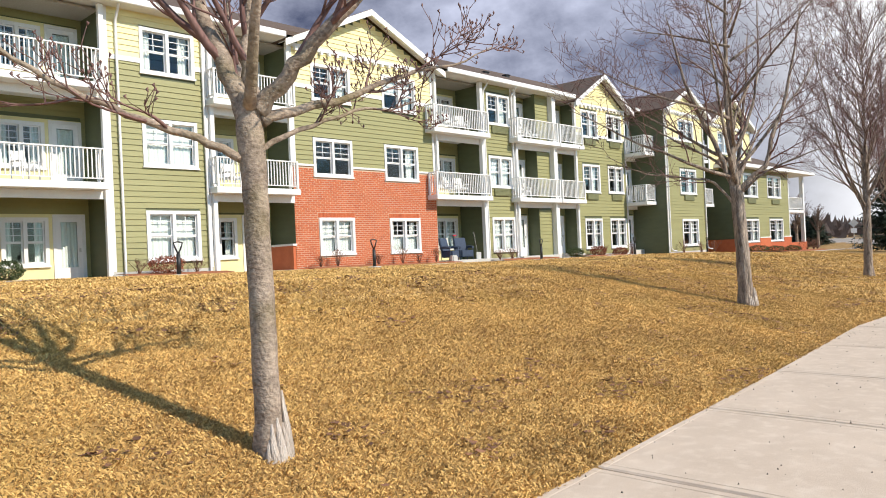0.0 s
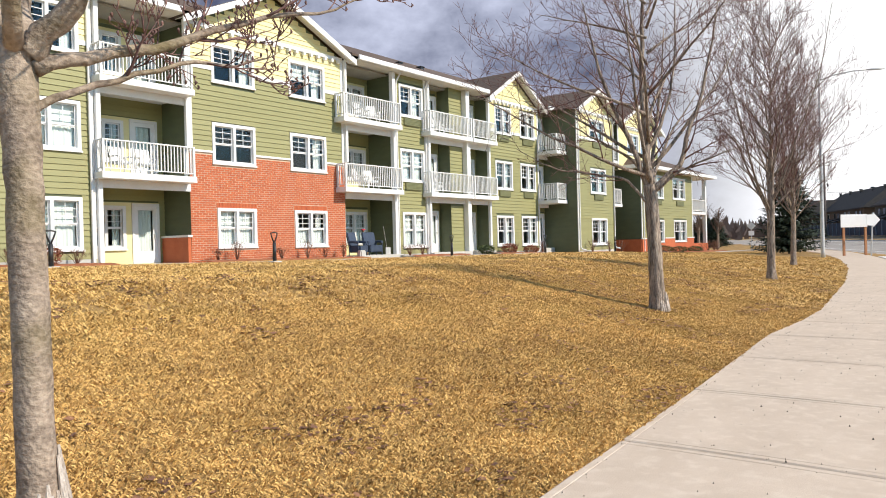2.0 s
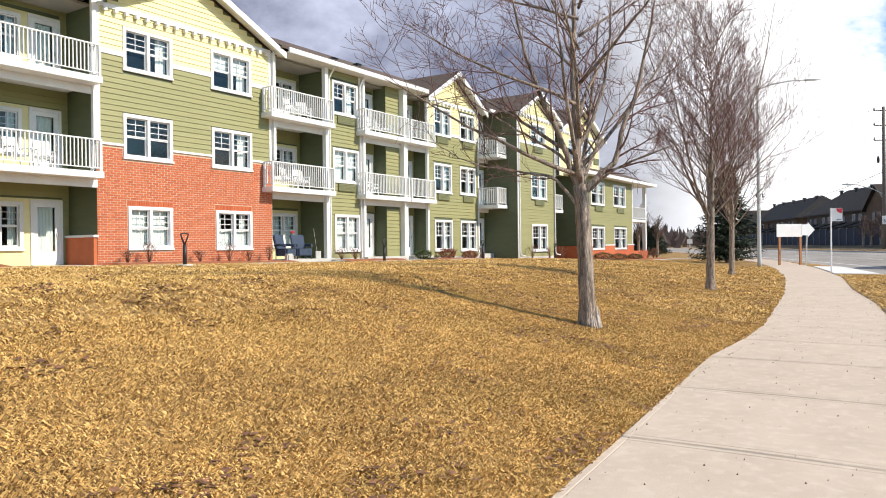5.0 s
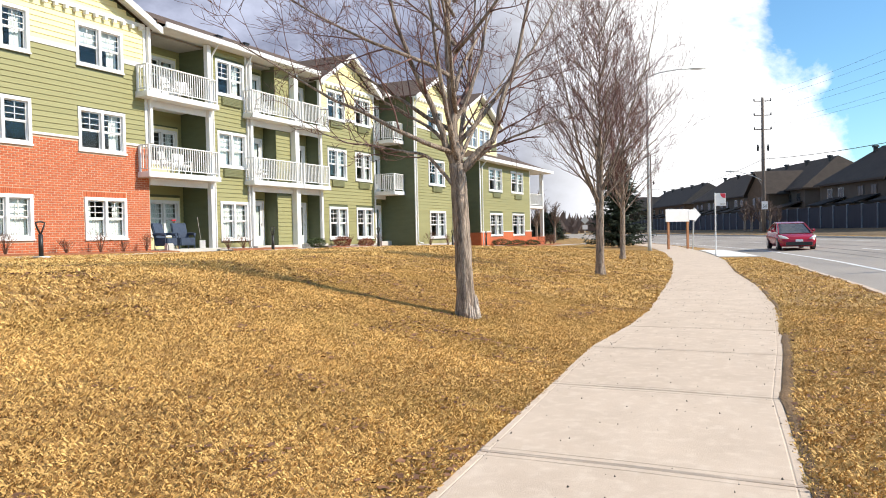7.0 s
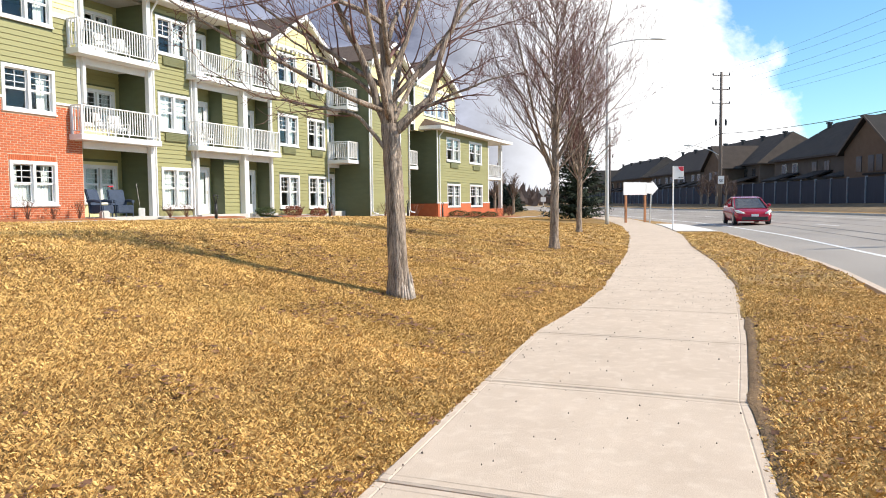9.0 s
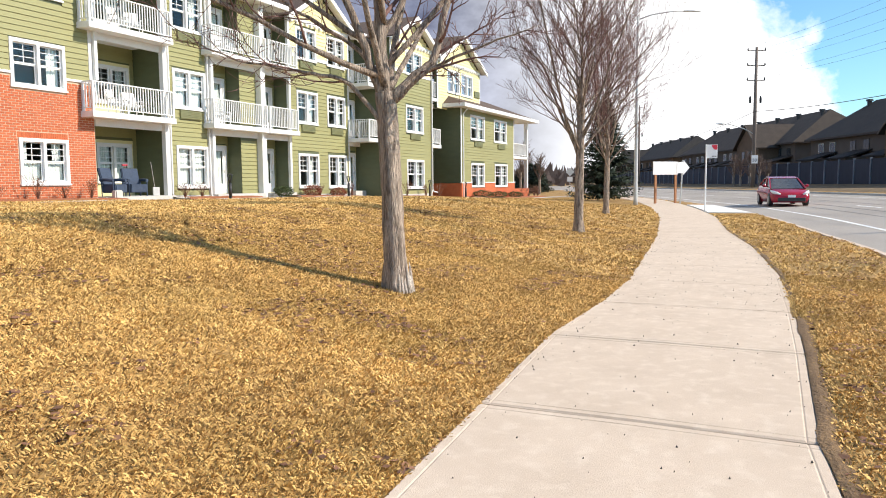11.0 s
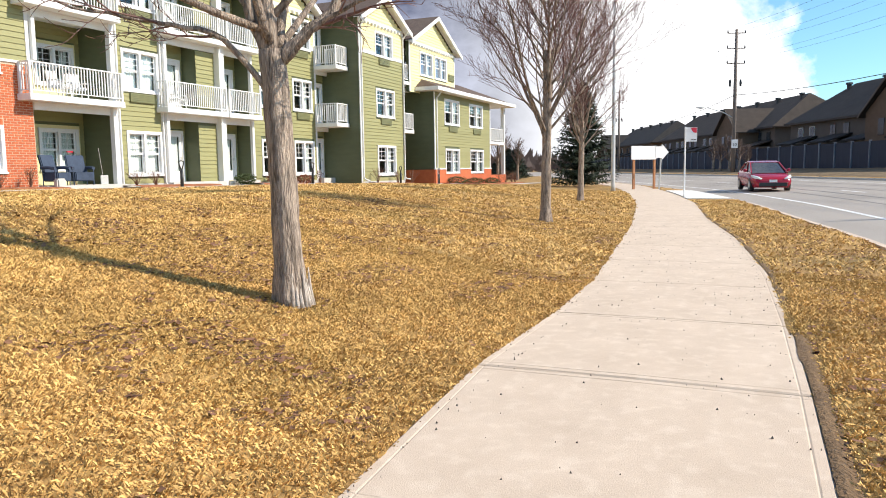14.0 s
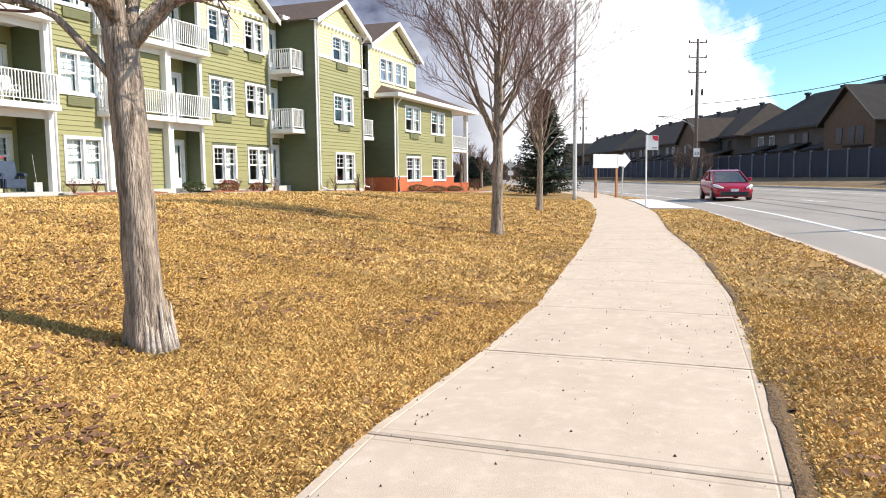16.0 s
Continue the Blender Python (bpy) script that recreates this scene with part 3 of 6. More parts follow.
def gable_roof(c, half, y0, y1, ze, zp):
    """Two roof slopes with white bargeboards, brackets under a dentil band."""
    over = 0.45
    k = (zp - ze) / half
    for s in (-1, 1):
        e = (c + s * (half + over), ze - k * over)
        bm = bmesh.new()
        slab4(bm, [(c, y0 - 0.5, zp + 0.22), (e[0], y0 - 0.5, e[1] + 0.22), (e[0], y1, e[1] + 0.22), (c, y1, zp + 0.22)], 0.08)
        part("roof_slope", bm, SHINGLE, building, "brown asphalt shingle roof slope")
        bm = bmesh.new()
        slab4(bm, [(c, y0 - 0.53, zp + 0.20), (e[0], y0 - 0.53, e[1] + 0.20), (e[0], y0 - 0.46, e[1] + 0.20), (c, y0 - 0.46, zp + 0.20)], 0.26)
        part("bargeboard", bm, WHITE, building)
        bm = bmesh.new()
        slab4(bm, [(c, y0 - 0.46, zp + 0.139), (e[0], y0 - 0.46, e[1] + 0.139), (e[0], y0, e[1] + 0.139), (c, y0, zp + 0.139)], 0.03)
        part("soffit", bm, WHITE, building)
    bm = bmesh.new()
    box(bm, c - half + 0.05, y0 - 0.06, ze - 0.10, c + half - 0.05, y0 - 0.02, ze + 0.05)
    part("dentil_band", bm, WHITE, building)
    n = int(half * 2 / 0.42)
    for i in range(n):
        x = c - half + 0.3 + (2 * half - 0.6) * i / (n - 1)
        bm = bmesh.new()
        box(bm, x - 0.06, y0 - 0.16, ze - 0.24, x + 0.06, y0 - 0.022, ze - 0.10)
        part("bracket", bm, WHITE, building)


baluster_bm = bmesh.new()
box(baluster_bm, -0.016, -0.016, 0, 0.016, 0.016, 0.92)
BALUSTER = data("baluster", baluster_bm, WHITE)
post_bm = bmesh.new()
box(post_bm, -0.04, -0.04, 0, 0.04, 0.04, 1.07)
RAILPOST = data("rail_post", post_bm, WHITE)


def balcony(x0, x1, y0, y1, z, left=True, right=True, group="balconies"):
    """A balcony slab with fascia and a white rail; z is its floor."""
    bm = bmesh.new()
    box(bm, x0, y0, z - 0.22, x1, y1, z)
    bevel(bm, 0.012)
    deck = part("balcony", bm, WHITE, building, "white fascia balcony deck with picket rail")
    off = -place(deck)
    a, b = x0 + 0.08, x1 - 0.08
    yy = y0 + 0.08
    runs = [((a, yy), (b, yy))]
    if left:
        runs.append(((a, yy), (a, min(y1, Y0 if y0 < Y0 < y1 else y1) - 0.05)))
    if right:
        runs.append(((b, yy), (b, min(y1, Y0 if y0 < Y0 < y1 else y1) - 0.05)))
    for (xa, ya), (xb, yb) in runs:
        L = math.hypot(xb - xa, yb - ya)
        for zz, t in ((1.05, 0.035), (0.12, 0.025)):
            bm = bmesh.new()
            box(bm, min(xa, xb) - t, min(ya, yb) - t, z + zz - t * 0.6, max(xa, xb) + t, max(ya, yb) + t, z + zz + t * 0.6)
            part("rail", bm, WHITE, deck)
        n = max(2, int(L / 0.125))
        for i in range(1, n):
            put("baluster", BALUSTER, deck, Vector((xa + (xb - xa) * i / n, ya + (yb - ya) * i / n, z + 0.12)) + off)
        for px, py in ((xa, ya), (xb, yb)):
            put("rail_post", RAILPOST, deck, Vector((px, py, z)) + off)
    return deck


def door(x0, x1, z0, y):
    """A white glazed balcony door in its frame."""
    h = 2.10
    bm = bmesh.new()
    for a, za, b, zb in ((x0 - 0.1, z0, x0, z0 + h + 0.1), (x1, z0, x1 + 0.1, z0 + h + 0.1), (x0, z0 + h, x1, z0 + h + 0.1)):
        box(bm, a, y - 0.04, za, b, y + 0.08, zb)
    d = part("door", bm, WHITE, building, "white balcony door with a tall glass light")
    bm = bmesh.new()
    walls(bm, x0, x1, z0, z0 + h, y + 0.0, y + 0.05, [(x0 + 0.15, x1 - 0.15, z0 + 0.45, z0 + h - 0.15)])
    part("door_leaf", bm, MUNTIN, d)
    bm = bmesh.new()
    box(bm, x0 + 0.15, y + 0.02, z0 + 0.45, x1 - 0.15, y + 0.026, z0 + h - 0.15)
    part("pane", bm, GLASS, d).visible_shadow = False
    put("curtain", curtain_mesh(x1 - x0 - 0.3, h - 0.6), d, Vector((x0 + 0.15, y + 0.12, z0 + 0.45)) - place(d))
    bm = bmesh.new()
    box(bm, x1 - 0.11, y - 0.05, z0 + 0.95, x1 - 0.06, y + 0.0, z0 + 1.08)
    part("handle", bm, GALV, d)


def bay(x0, x1, z0, yb, openings, low="n"):
    """A recessed bay of balconies: back wall with doors and windows at three floors, side walls and ceilings."""
    holes = []
    for f in (F1, F2, F3):
        for kind, a, b in openings:
            holes.append((a, b, f + 0.02, f + 2.12) if kind == "door" else (a, b, f + (0.55 if f == F1 else 0.62), f + 2.12))
    bm = bmesh.new()
    walls(bm, x0, x1, z0 - 0.5, EAVE, yb, yb + 0.2, holes)
    w = part("bay_wall", bm, SHADEGREEN, building)
    boards(w, x0, x1, z0, EAVE, yb, holes + [(min(h[0] for h in holes) - 0.1, max(h[1] for h in holes) + 0.1, f - 0.05, f + 2.25) for f in (F1, F2, F3) for h in holes[:1]], GREEN)
    for f in (F1, F2, F3):
        a, b = min(h[0] for h in holes) - 0.1, max(h[1] for h in holes) + 0.1
        bm = bmesh.new()
        walls(bm, a, b, f - 0.05, f + 2.25, yb - 0.02, yb - 0.001, [h for h in holes if f < h[2] < f + 2])
        part("yellow_panel", bm, YELLOW, building)
        for kind, p, q in openings:
            if kind == "door":
                door(p, q, f + 0.02, yb - 0.02)
            else:
                window(p, q, f + (0.55 if f == F1 else 0.62), f + 2.12, yb - 0.02, low if f == F1 else "n")
    # sides of the recess, their shade carried by the darker green
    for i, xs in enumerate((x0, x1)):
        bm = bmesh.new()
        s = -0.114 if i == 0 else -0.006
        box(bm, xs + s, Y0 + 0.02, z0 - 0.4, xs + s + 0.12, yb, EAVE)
        part("bay_side", bm, SHADEGREEN, building)
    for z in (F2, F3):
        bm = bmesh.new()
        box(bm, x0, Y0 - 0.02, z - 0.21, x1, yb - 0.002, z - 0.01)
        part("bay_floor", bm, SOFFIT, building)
        bm = bmesh.new()
        box(bm, x0, Y0 - 0.04, z - 0.48, x1, Y0 + 0.10, z - 0.224)
        part("header_beam", bm, WHITE, building)
    bm = bmesh.new()
    box(bm, x0, Y0 - 0.4, z0 - 0.35, x1, yb, F1)
    part("patio_slab", bm, CONCRETE2, building)


def post(x, y, z0, z1, w=0.16):
    bm = bmesh.new()
    box(bm, x - w / 2, y - w / 2, z0, x + w / 2, y + w / 2, z1)
    bevel(bm, 0.01)
    part("post", bm, WHITE, building)


def downpipe(x, y, z0, z1):
    bm = bmesh.new()
    tube(bm, [(x - 0.05, y - 0.55, z1 + 0.05), (x - 0.02, y - 0.42, z1 - 0.12), (x, y - 0.11, z1 - 0.45), (x, y - 0.10, z1 - 0.6), (x, y - 0.10, z0 + 0.25), (x + 0.02, y - 0.2, z0 + 0.1), (x + 0.05, y - 0.45, z0 + 0.06)], [0.045] * 7, 6)
    part("downpipe", bm, WHITE, building, smooth=True)


# windows (x0, x1, z0, z1) per section
WB = [(12.13, 14.07, 1.40, 3.10), (12.12, 14.09, 4.58, 6.19), (12.14, 14.09, 7.72, 9.27)]
WD = [(19.25, 21.08, 1.37, 2.88), (23.09, 24.96, 1.33, 2.87), (19.10, 21.12, 4.56, 6.11), (22.93, 25.00, 4.55, 6.11), (19.13, 21.15, 7.64, 9.14), (22.93, 25.00, 7.64, 9.18)]
WF = [(30.08, 31.96, 1.16, 2.92), (30.00, 31.93, 4.46, 6.07), (30.00, 31.88, 7.69, 9.28)]
WH = [(38.66, 40.56, 1.09, 2.87), (41.48, 43.42, 1.06, 2.88), (38.62, 40.54, 4.44, 6.12), (41.46, 43.34, 4.46, 6.14), (38.64, 40.48, 7.74, 9.36), (41.50, 43.28, 7.74, 9.36)]
WJ = [(46.93, 49.32, 0.96, 2.72), (46.86, 49.25, 4.38, 6.02), (46.83, 49.10, 7.86, 9.30)]

section(10.95, 14.52, Y0, 0.98, GREEN, WB, split=8.02)
section(18.10, 26.12, Y0 + 0.03, 0.80, GREEN, WD, split=8.06, gable=(22.11, 4.0, 9.72, 11.55), brick_top=5.02)
section(29.60, 32.10, Y0, 0.72, GREEN, WF)
section(37.95, 43.75, Y0, 0.62, GREEN, WH, split=7.80, gable=(40.85, 2.90, 9.72, 11.45))
section(44.95, 50.56, 22.60, 0.50, GREEN, WJ, split=7.85, gable=(47.75, 2.80, 9.72, 11.15), back=22.85)
gable_roof(22.11, 4.0, Y0, 30.0, 9.72, 11.55)
gable_roof(40.85, 2.90, Y0, 30.0, 9.72, 11.45)
gable_roof(47.75, 2.80, 22.60, 30.0, 9.72, 11.15)
for ws, hang in ((WB, ("fb", "hb", "n")), (WD, ("fb", "hn", "", "r", "r", "br")), (WF, ("fb", "hb", "r")), (WH, ("n", "n", "n", "n", "n", "n")), (WJ, ("n", "n", "n"))):
    for win, h in zip(ws, hang):
        window(*win, 22.60 if ws is WJ else Y0 + (0.03 if ws is WD else 0), h)
for x0, x1, z1, y in ((30.35, 31.60, 4.38, Y0), (30.35, 31.60, 7.60, Y0), (39.0, 40.2, 4.36, Y0), (41.8, 43.0, 4.36, Y0), (38.95, 40.15, 7.64, Y0), (41.8, 43.0, 7.64, Y0), (47.4, 48.75, 4.30, 22.6), (47.3, 48.6, 7.76, 22.6)):
    air_unit(x0, x1, z1 - 0.36, z1, y)

# balcony bays between the sections
bay(7.65, 10.95, 1.0, YB, [("window", 8.25, 9.65), ("door", 9.88, 10.70)])
bay(14.52, 18.10, 0.9, YB, [("window", 15.0, 16.5), ("door", 16.85, 17.75)])
bay(26.12, 29.60, 0.75, YB, [("window", 27.55, 29.30)], low="f")
bay(32.10, 35.45, 0.70, 25.55, [("door", 33.15, 34.02)])
bay(35.75, 37.95, 0.66, 25.6, [("door", 36.98, 37.66)])
bm = bmesh.new()
box(bm, 34.25, Y0 + 0.06, 0.5, 35.44, 25.53, EAVE - 0.03)
cl = part("store_wall", bm, SHADEGREEN, building)
boards(cl, 34.25, 35.44, 0.85, EAVE - 0.05, Y0 + 0.06, [(34.0, 36, f - 0.5, f) for f in (F2, F3)], GREEN)
bay(43.75, 44.94, 0.55, 24.98, [("door", 43.98, 44.70)])
for x0, x1 in ((7.5, 10.72), (14.45, 17.98), (25.55, 29.55), (31.75, 35.55), (35.62, 38.05)):
    for z in (F2, F3):
        balcony(x0, x1, 24.08, (25.54 if x0 > 31 else YB - 0.01), z, left=x0 not in (35.62,), right=x0 not in (31.75,))
for z in (F2, F3):
    balcony(43.60, 44.90, 23.25, 24.97, z - 0.05)
for x, w in ((7.60, 0.18), (10.86, 0.16), (14.62, 0.16), (29.45, 0.22), (32.22, 0.16), (35.60, 0.34), (37.86, 0.16)):
    post(x, Y0 - 0.10, 0.4, EAVE - 0.1, w)
post(17.98, Y0 - 0.08, 5.0, EAVE - 0.1, 0.14)
post(26.2, Y0 - 0.08, 5.1, EAVE - 0.1, 0.14)
for x, y in ((11.35, Y0), (14.36, Y0), (29.73, Y0), (31.99, Y0), (45.1, 22.6), (50.42, 22.6)):
    downpipe(x, y, 0.6, EAVE - 0.05)

# side wall of the forward part, its shade put in the green, and its small balconies
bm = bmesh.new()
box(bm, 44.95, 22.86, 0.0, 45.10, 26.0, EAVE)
w = part("side_wall", bm, SHADEGREEN, building)
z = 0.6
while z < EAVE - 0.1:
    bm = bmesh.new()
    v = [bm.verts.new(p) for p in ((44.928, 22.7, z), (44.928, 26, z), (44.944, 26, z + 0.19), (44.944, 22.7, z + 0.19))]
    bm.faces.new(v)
    part("siding_board", bm, SHADEGREEN, w)
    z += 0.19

# main roof, eaves, soffit and gutter
ridge_y, ridge_z = 32.7, 13.5
for x0, x1, ye in ((-12.0, 18.0, 24.1), (26.2, 37.6, 24.1), (43.9, 45.0, 24.1), (50.5, 52.0, 24.1), (18.0, 26.2, 25.6), (37.6, 43.9, 25.6), (45.0, 50.5, 25.6)):
    ze = 9.95 + (ye - 24.1) * 0.413
    bm = bmesh.new()
    slab4(bm, [(x0, ye, ze), (x1, ye, ze), (x1, ridge_y, ridge_z), (x0, ridge_y, ridge_z)], 0.10)
    part("roof_slope", bm, SHINGLE, building, "brown asphalt shingle main roof")
bm = bmesh.new()
slab4(bm, [(-12, ridge_y, ridge_z), (58, ridge_y, ridge_z), (58, 42, 9.7), (-12, 42, 9.7)], 0.1)
part("roof_slope", bm, SHINGLE, building)
for x0, x1 in ((-12.0, 17.6), (26.6, 37.3), (44.2, 44.9)):
    bm = bmesh.new()
    box(bm, x0, 24.02, 9.72, x1, 24.12, 9.95)
    bevel(bm, 0.02)
    part("gutter", bm, WHITE, building)
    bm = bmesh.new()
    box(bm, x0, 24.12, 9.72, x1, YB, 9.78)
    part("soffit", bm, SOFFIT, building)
for x, y, z in ((27.3, 26.5, 10.9), (32.6, 26.8, 11.05), (16.5, 27, 11.1), (36.0, 28, 11.6)):
    bm = bmesh.new()
    box(bm, x - 0.16, y - 0.15, z - 0.25, x + 0.16, y + 0.15, z + 0.02)
    box(bm, x - 0.20, y - 0.19, z + 0.02, x + 0.20, y + 0.19, z + 0.08)
    bevel(bm, 0.015)
    part("roof_vent", bm, BLACK, building, "black square roof vent")

# floors, back and ends that close the rooms
bm = bmesh.new()
box(bm, -12, 41.5, 0, 64, 41.7, 9.7)
box(bm, -12, 24.7, 0.0, -11.8, 41.5, 9.8)
box(bm, 57.8, 26, 6.0, 58, 41.5, 9.8)
box(bm, -11.8, 29.6, 0.2, 64, 29.7, 9.7)
part("inner_wall", bm, ROOM, building)
bm = bmesh.new()
for z in (0.55, 3.70, 6.85):
    box(bm, -11.8, 26.62, z, 58, 41.5, z + 0.12)
box(bm, -11.8, 24.98, 9.60, 58, 41.5, 9.68)
part("inner_floor", bm, ROOM, building)
bm = bmesh.new()
box(bm, -12, Y0, 0.4, 7.5, Y0 + 0.25, EAVE)
wall = part("front_wall", bm, SHADEGREEN, building)
boards(wall, -12, 7.5, 0.9, EAVE, Y0, [], GREEN)

# ---- two-storey wing with porch ----
YW = 21.9
WK = [(55.55, 58.2, 0.94, 2.68), (60.35, 63.3, 0.92, 2.70), (55.44, 58.2, 4.33, 6.07), (60.2, 63.1, 4.36, 6.08)]
bm = bmesh.new()
walls(bm, 53.7, 64.9, -0.3, 6.5, YW, YW + 0.25, WK)
wing = part("wing_wall", bm, SHADEGREEN, building)
boards(wing, 53.7, 64.9, 1.32, 6.5, YW, WK, GREEN)
bm = bmesh.new()
walls(bm, 53.66, 64.94, -0.2, 1.24, YW - 0.09, YW - 0.001, WK)
part("brick_base", bm, BRICKS, building)
bm = bmesh.new()
walls(bm, 53.62, 64.98, 1.24, 1.32, YW - 0.13, YW - 0.001, WK)
part("base_cap", bm, WHITE, building)
for win in WK:
    window(*win, YW, "n")
for x0, x1 in ((56.2, 57.7), (61.0, 62.6)):
    air_unit(x0, x1, 3.85, 4.22, YW)
for xa in (53.7, 64.76):
    bm = bmesh.new()
    box(bm, xa, YW - 0.045, 1.32, xa + 0.14, YW - 0.001, 6.5)
    part("corner_board", bm, WHITE, building)
# wing side turned from the sun, shade painted into its siding colour
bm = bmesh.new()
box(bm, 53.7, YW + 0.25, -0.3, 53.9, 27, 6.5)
w = part("side_wall", bm, SHADEGREEN, building)
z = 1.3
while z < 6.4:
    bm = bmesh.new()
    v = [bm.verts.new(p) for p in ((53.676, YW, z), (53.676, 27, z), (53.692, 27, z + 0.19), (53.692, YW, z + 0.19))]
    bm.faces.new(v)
    part("siding_board", bm, SHADEGREEN, w)
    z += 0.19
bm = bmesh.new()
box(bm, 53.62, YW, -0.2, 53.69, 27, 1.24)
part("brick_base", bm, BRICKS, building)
# return walls behind the small balconies, in the same shade-toned green
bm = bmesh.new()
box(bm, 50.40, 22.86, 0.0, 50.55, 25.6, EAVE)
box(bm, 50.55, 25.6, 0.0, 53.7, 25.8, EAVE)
part("side_wall", bm, SHADEGREEN, building)
for z in (F2 - 0.1, F3 - 0.15):
    balcony(50.58, 52.75, 22.9, 25.59, z)
# upper gable over the wing
WG = [(53.70, 55.85, 7.52, 9.10), (56.15, 58.30, 7.52, 9.10)]
bm = bmesh.new()
walls(bm, 52.05, 59.85, 6.3, 9.55, 22.9, 23.1, WG)
prism(bm, [(52.05, 9.55), (59.85, 9.55), (55.95, 11.45)], 22.9, 23.1)
gw = part("upper_wall", bm, SHADEGREEN, building)
boards(gw, 52.05, 59.85, 6.3, 11.3, 22.9, WG, YELLOW, gable=(55.95, 3.9, 9.55, 11.45))
air_unit(58.65, 59.65, 7.62, 8.10, 22.9)
for xa in (52.05, 59.71):
    bm = bmesh.new()
    box(bm, xa, 22.852, 6.3, xa + 0.14, 22.899, 9.5)
    part("corner_board", bm, WHITE, building)
for win in WG:
    window(*win, 22.9, "n")
gable_roof(55.95, 3.9, 22.9, 31.0, 9.55, 11.45)
# hipped roof of the wing, porch roof and fascia
bm = bmesh.new()
slab4(bm, [(52.9, 21.25, 6.62), (69.6, 21.25, 6.62), (66.5, 25.2, 8.2), (55.5, 25.2, 8.2)], 0.10)
part("roof_slope", bm, SHINGLE, building, "brown shingle hipped wing roof")
bm = bmesh.new()
slab4(bm, [(52.9, 29.0, 6.62), (52.9, 21.25, 6.62), (55.5, 25.2, 8.2), (55.5, 26.0, 8.2)], 0.10)
slab4(bm, [(69.6, 21.25, 6.62), (69.6, 29.0, 6.62), (66.5, 26.0, 8.2), (66.5, 25.2, 8.2)], 0.10)
slab4(bm, [(69.6, 29.0, 6.62), (52.9, 29.0, 6.62), (55.5, 26.0, 8.2), (66.5, 26.0, 8.2)], 0.10)
part("roof_slope", bm, SHINGLE, building)
bm = bmesh.new()
box(bm, 52.85, 21.18, 6.40, 69.65, 21.27, 6.64)
box(bm, 52.85, 21.27, 6.40, 52.94, 28.0, 6.64)
part("gutter", bm, WHITE, building)
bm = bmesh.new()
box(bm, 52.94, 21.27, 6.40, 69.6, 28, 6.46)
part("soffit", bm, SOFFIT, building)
downpipe(54.0, YW, 0.1, 6.45)
bm = bmesh.new()
box(bm, 64.7, 22.2, -0.3, 64.9, 28, 6.4)
box(bm, 53.9, 27.8, -0.3, 64.7, 28, 6.4)
part("side_wall", bm, GREEN, building)
balcony(64.92, 68.9, 21.95, 27.5, 3.45, left=False)
for x in (68.8,):
    post(x, 22.1, -0.1, 6.4, 0.3)
post(68.8, 26.5, -0.1, 6.4, 0.3)
bm = bmesh.new()
box(bm, 64.92, 21.9, -0.3, 69.0, 22.2, 0.75)
part("porch_wall", bm, BRICKS, building)
# ---- trees ----
rng = random.Random(7)


def branch(bm, start, way, length, radius, level, sides=5, lift=0.35, spread=0.7, twigs=None, wob=0.18, kids=7, tips=None):
    """A bent, tapered branch with its own smaller ones; returns nothing, adds tubes to bm (thick) or twigs (thin)."""
    n = 7 if level < 2 else (5 if level == 2 else 4)
    pts, radii = [Vector(start)], [radius]
    d = Vector(way).normalized()
    for i in range(n):
        d = (d + Vector((rng.uniform(-wob, wob), rng.uniform(-wob, wob), rng.uniform(-wob, wob) + lift * 0.22))).normalized()
        pts.append(pts[-1] + d * length / n)
        radii.append(max(0.0022, radius * (1 - 0.86 * (i + 1) / n)))
    tube(bm if level < 1 else twigs, pts, radii, sides if level < 2 else (4 if level == 2 else 3))
    grow(pts, radii, length, level, lift, spread, twigs, wob, kids, tips)


def grow(pts, radii, length, level, lift, spread, twigs, wob, kids, tips, first=0.22):
    if level >= 3:
        if tips is not None:
            tips.append(pts[-1])
        return
    n = len(pts) - 1
    count = kids if level == 0 else (kids - 1 if level == 1 else 3)
    for k in range(count):
        f = first + (1 - first) * (k + rng.random()) / count
        i = min(int(f * n), n - 1)
        p = pts[i].lerp(pts[i + 1], f * n - i)
        r = radii[i] + (radii[i + 1] - radii[i]) * (f * n - i)
        d = (pts[i + 1] - pts[i]).normalized()
        side = Vector((rng.gauss(0, 1), rng.gauss(0, 1), rng.gauss(0, 0.6))).normalized()
        side = (side - d * side.dot(d)).normalized()
        way = (d * 0.75 + side * spread + Vector((0, 0, lift))).normalized()
        branch(None, p, way, length * rng.uniform(0.36, 0.62) * (1.15 - 0.5 * f), max(0.004, r * 0.55), level + 1, 4, lift, spread, twigs, wob, kids, tips)


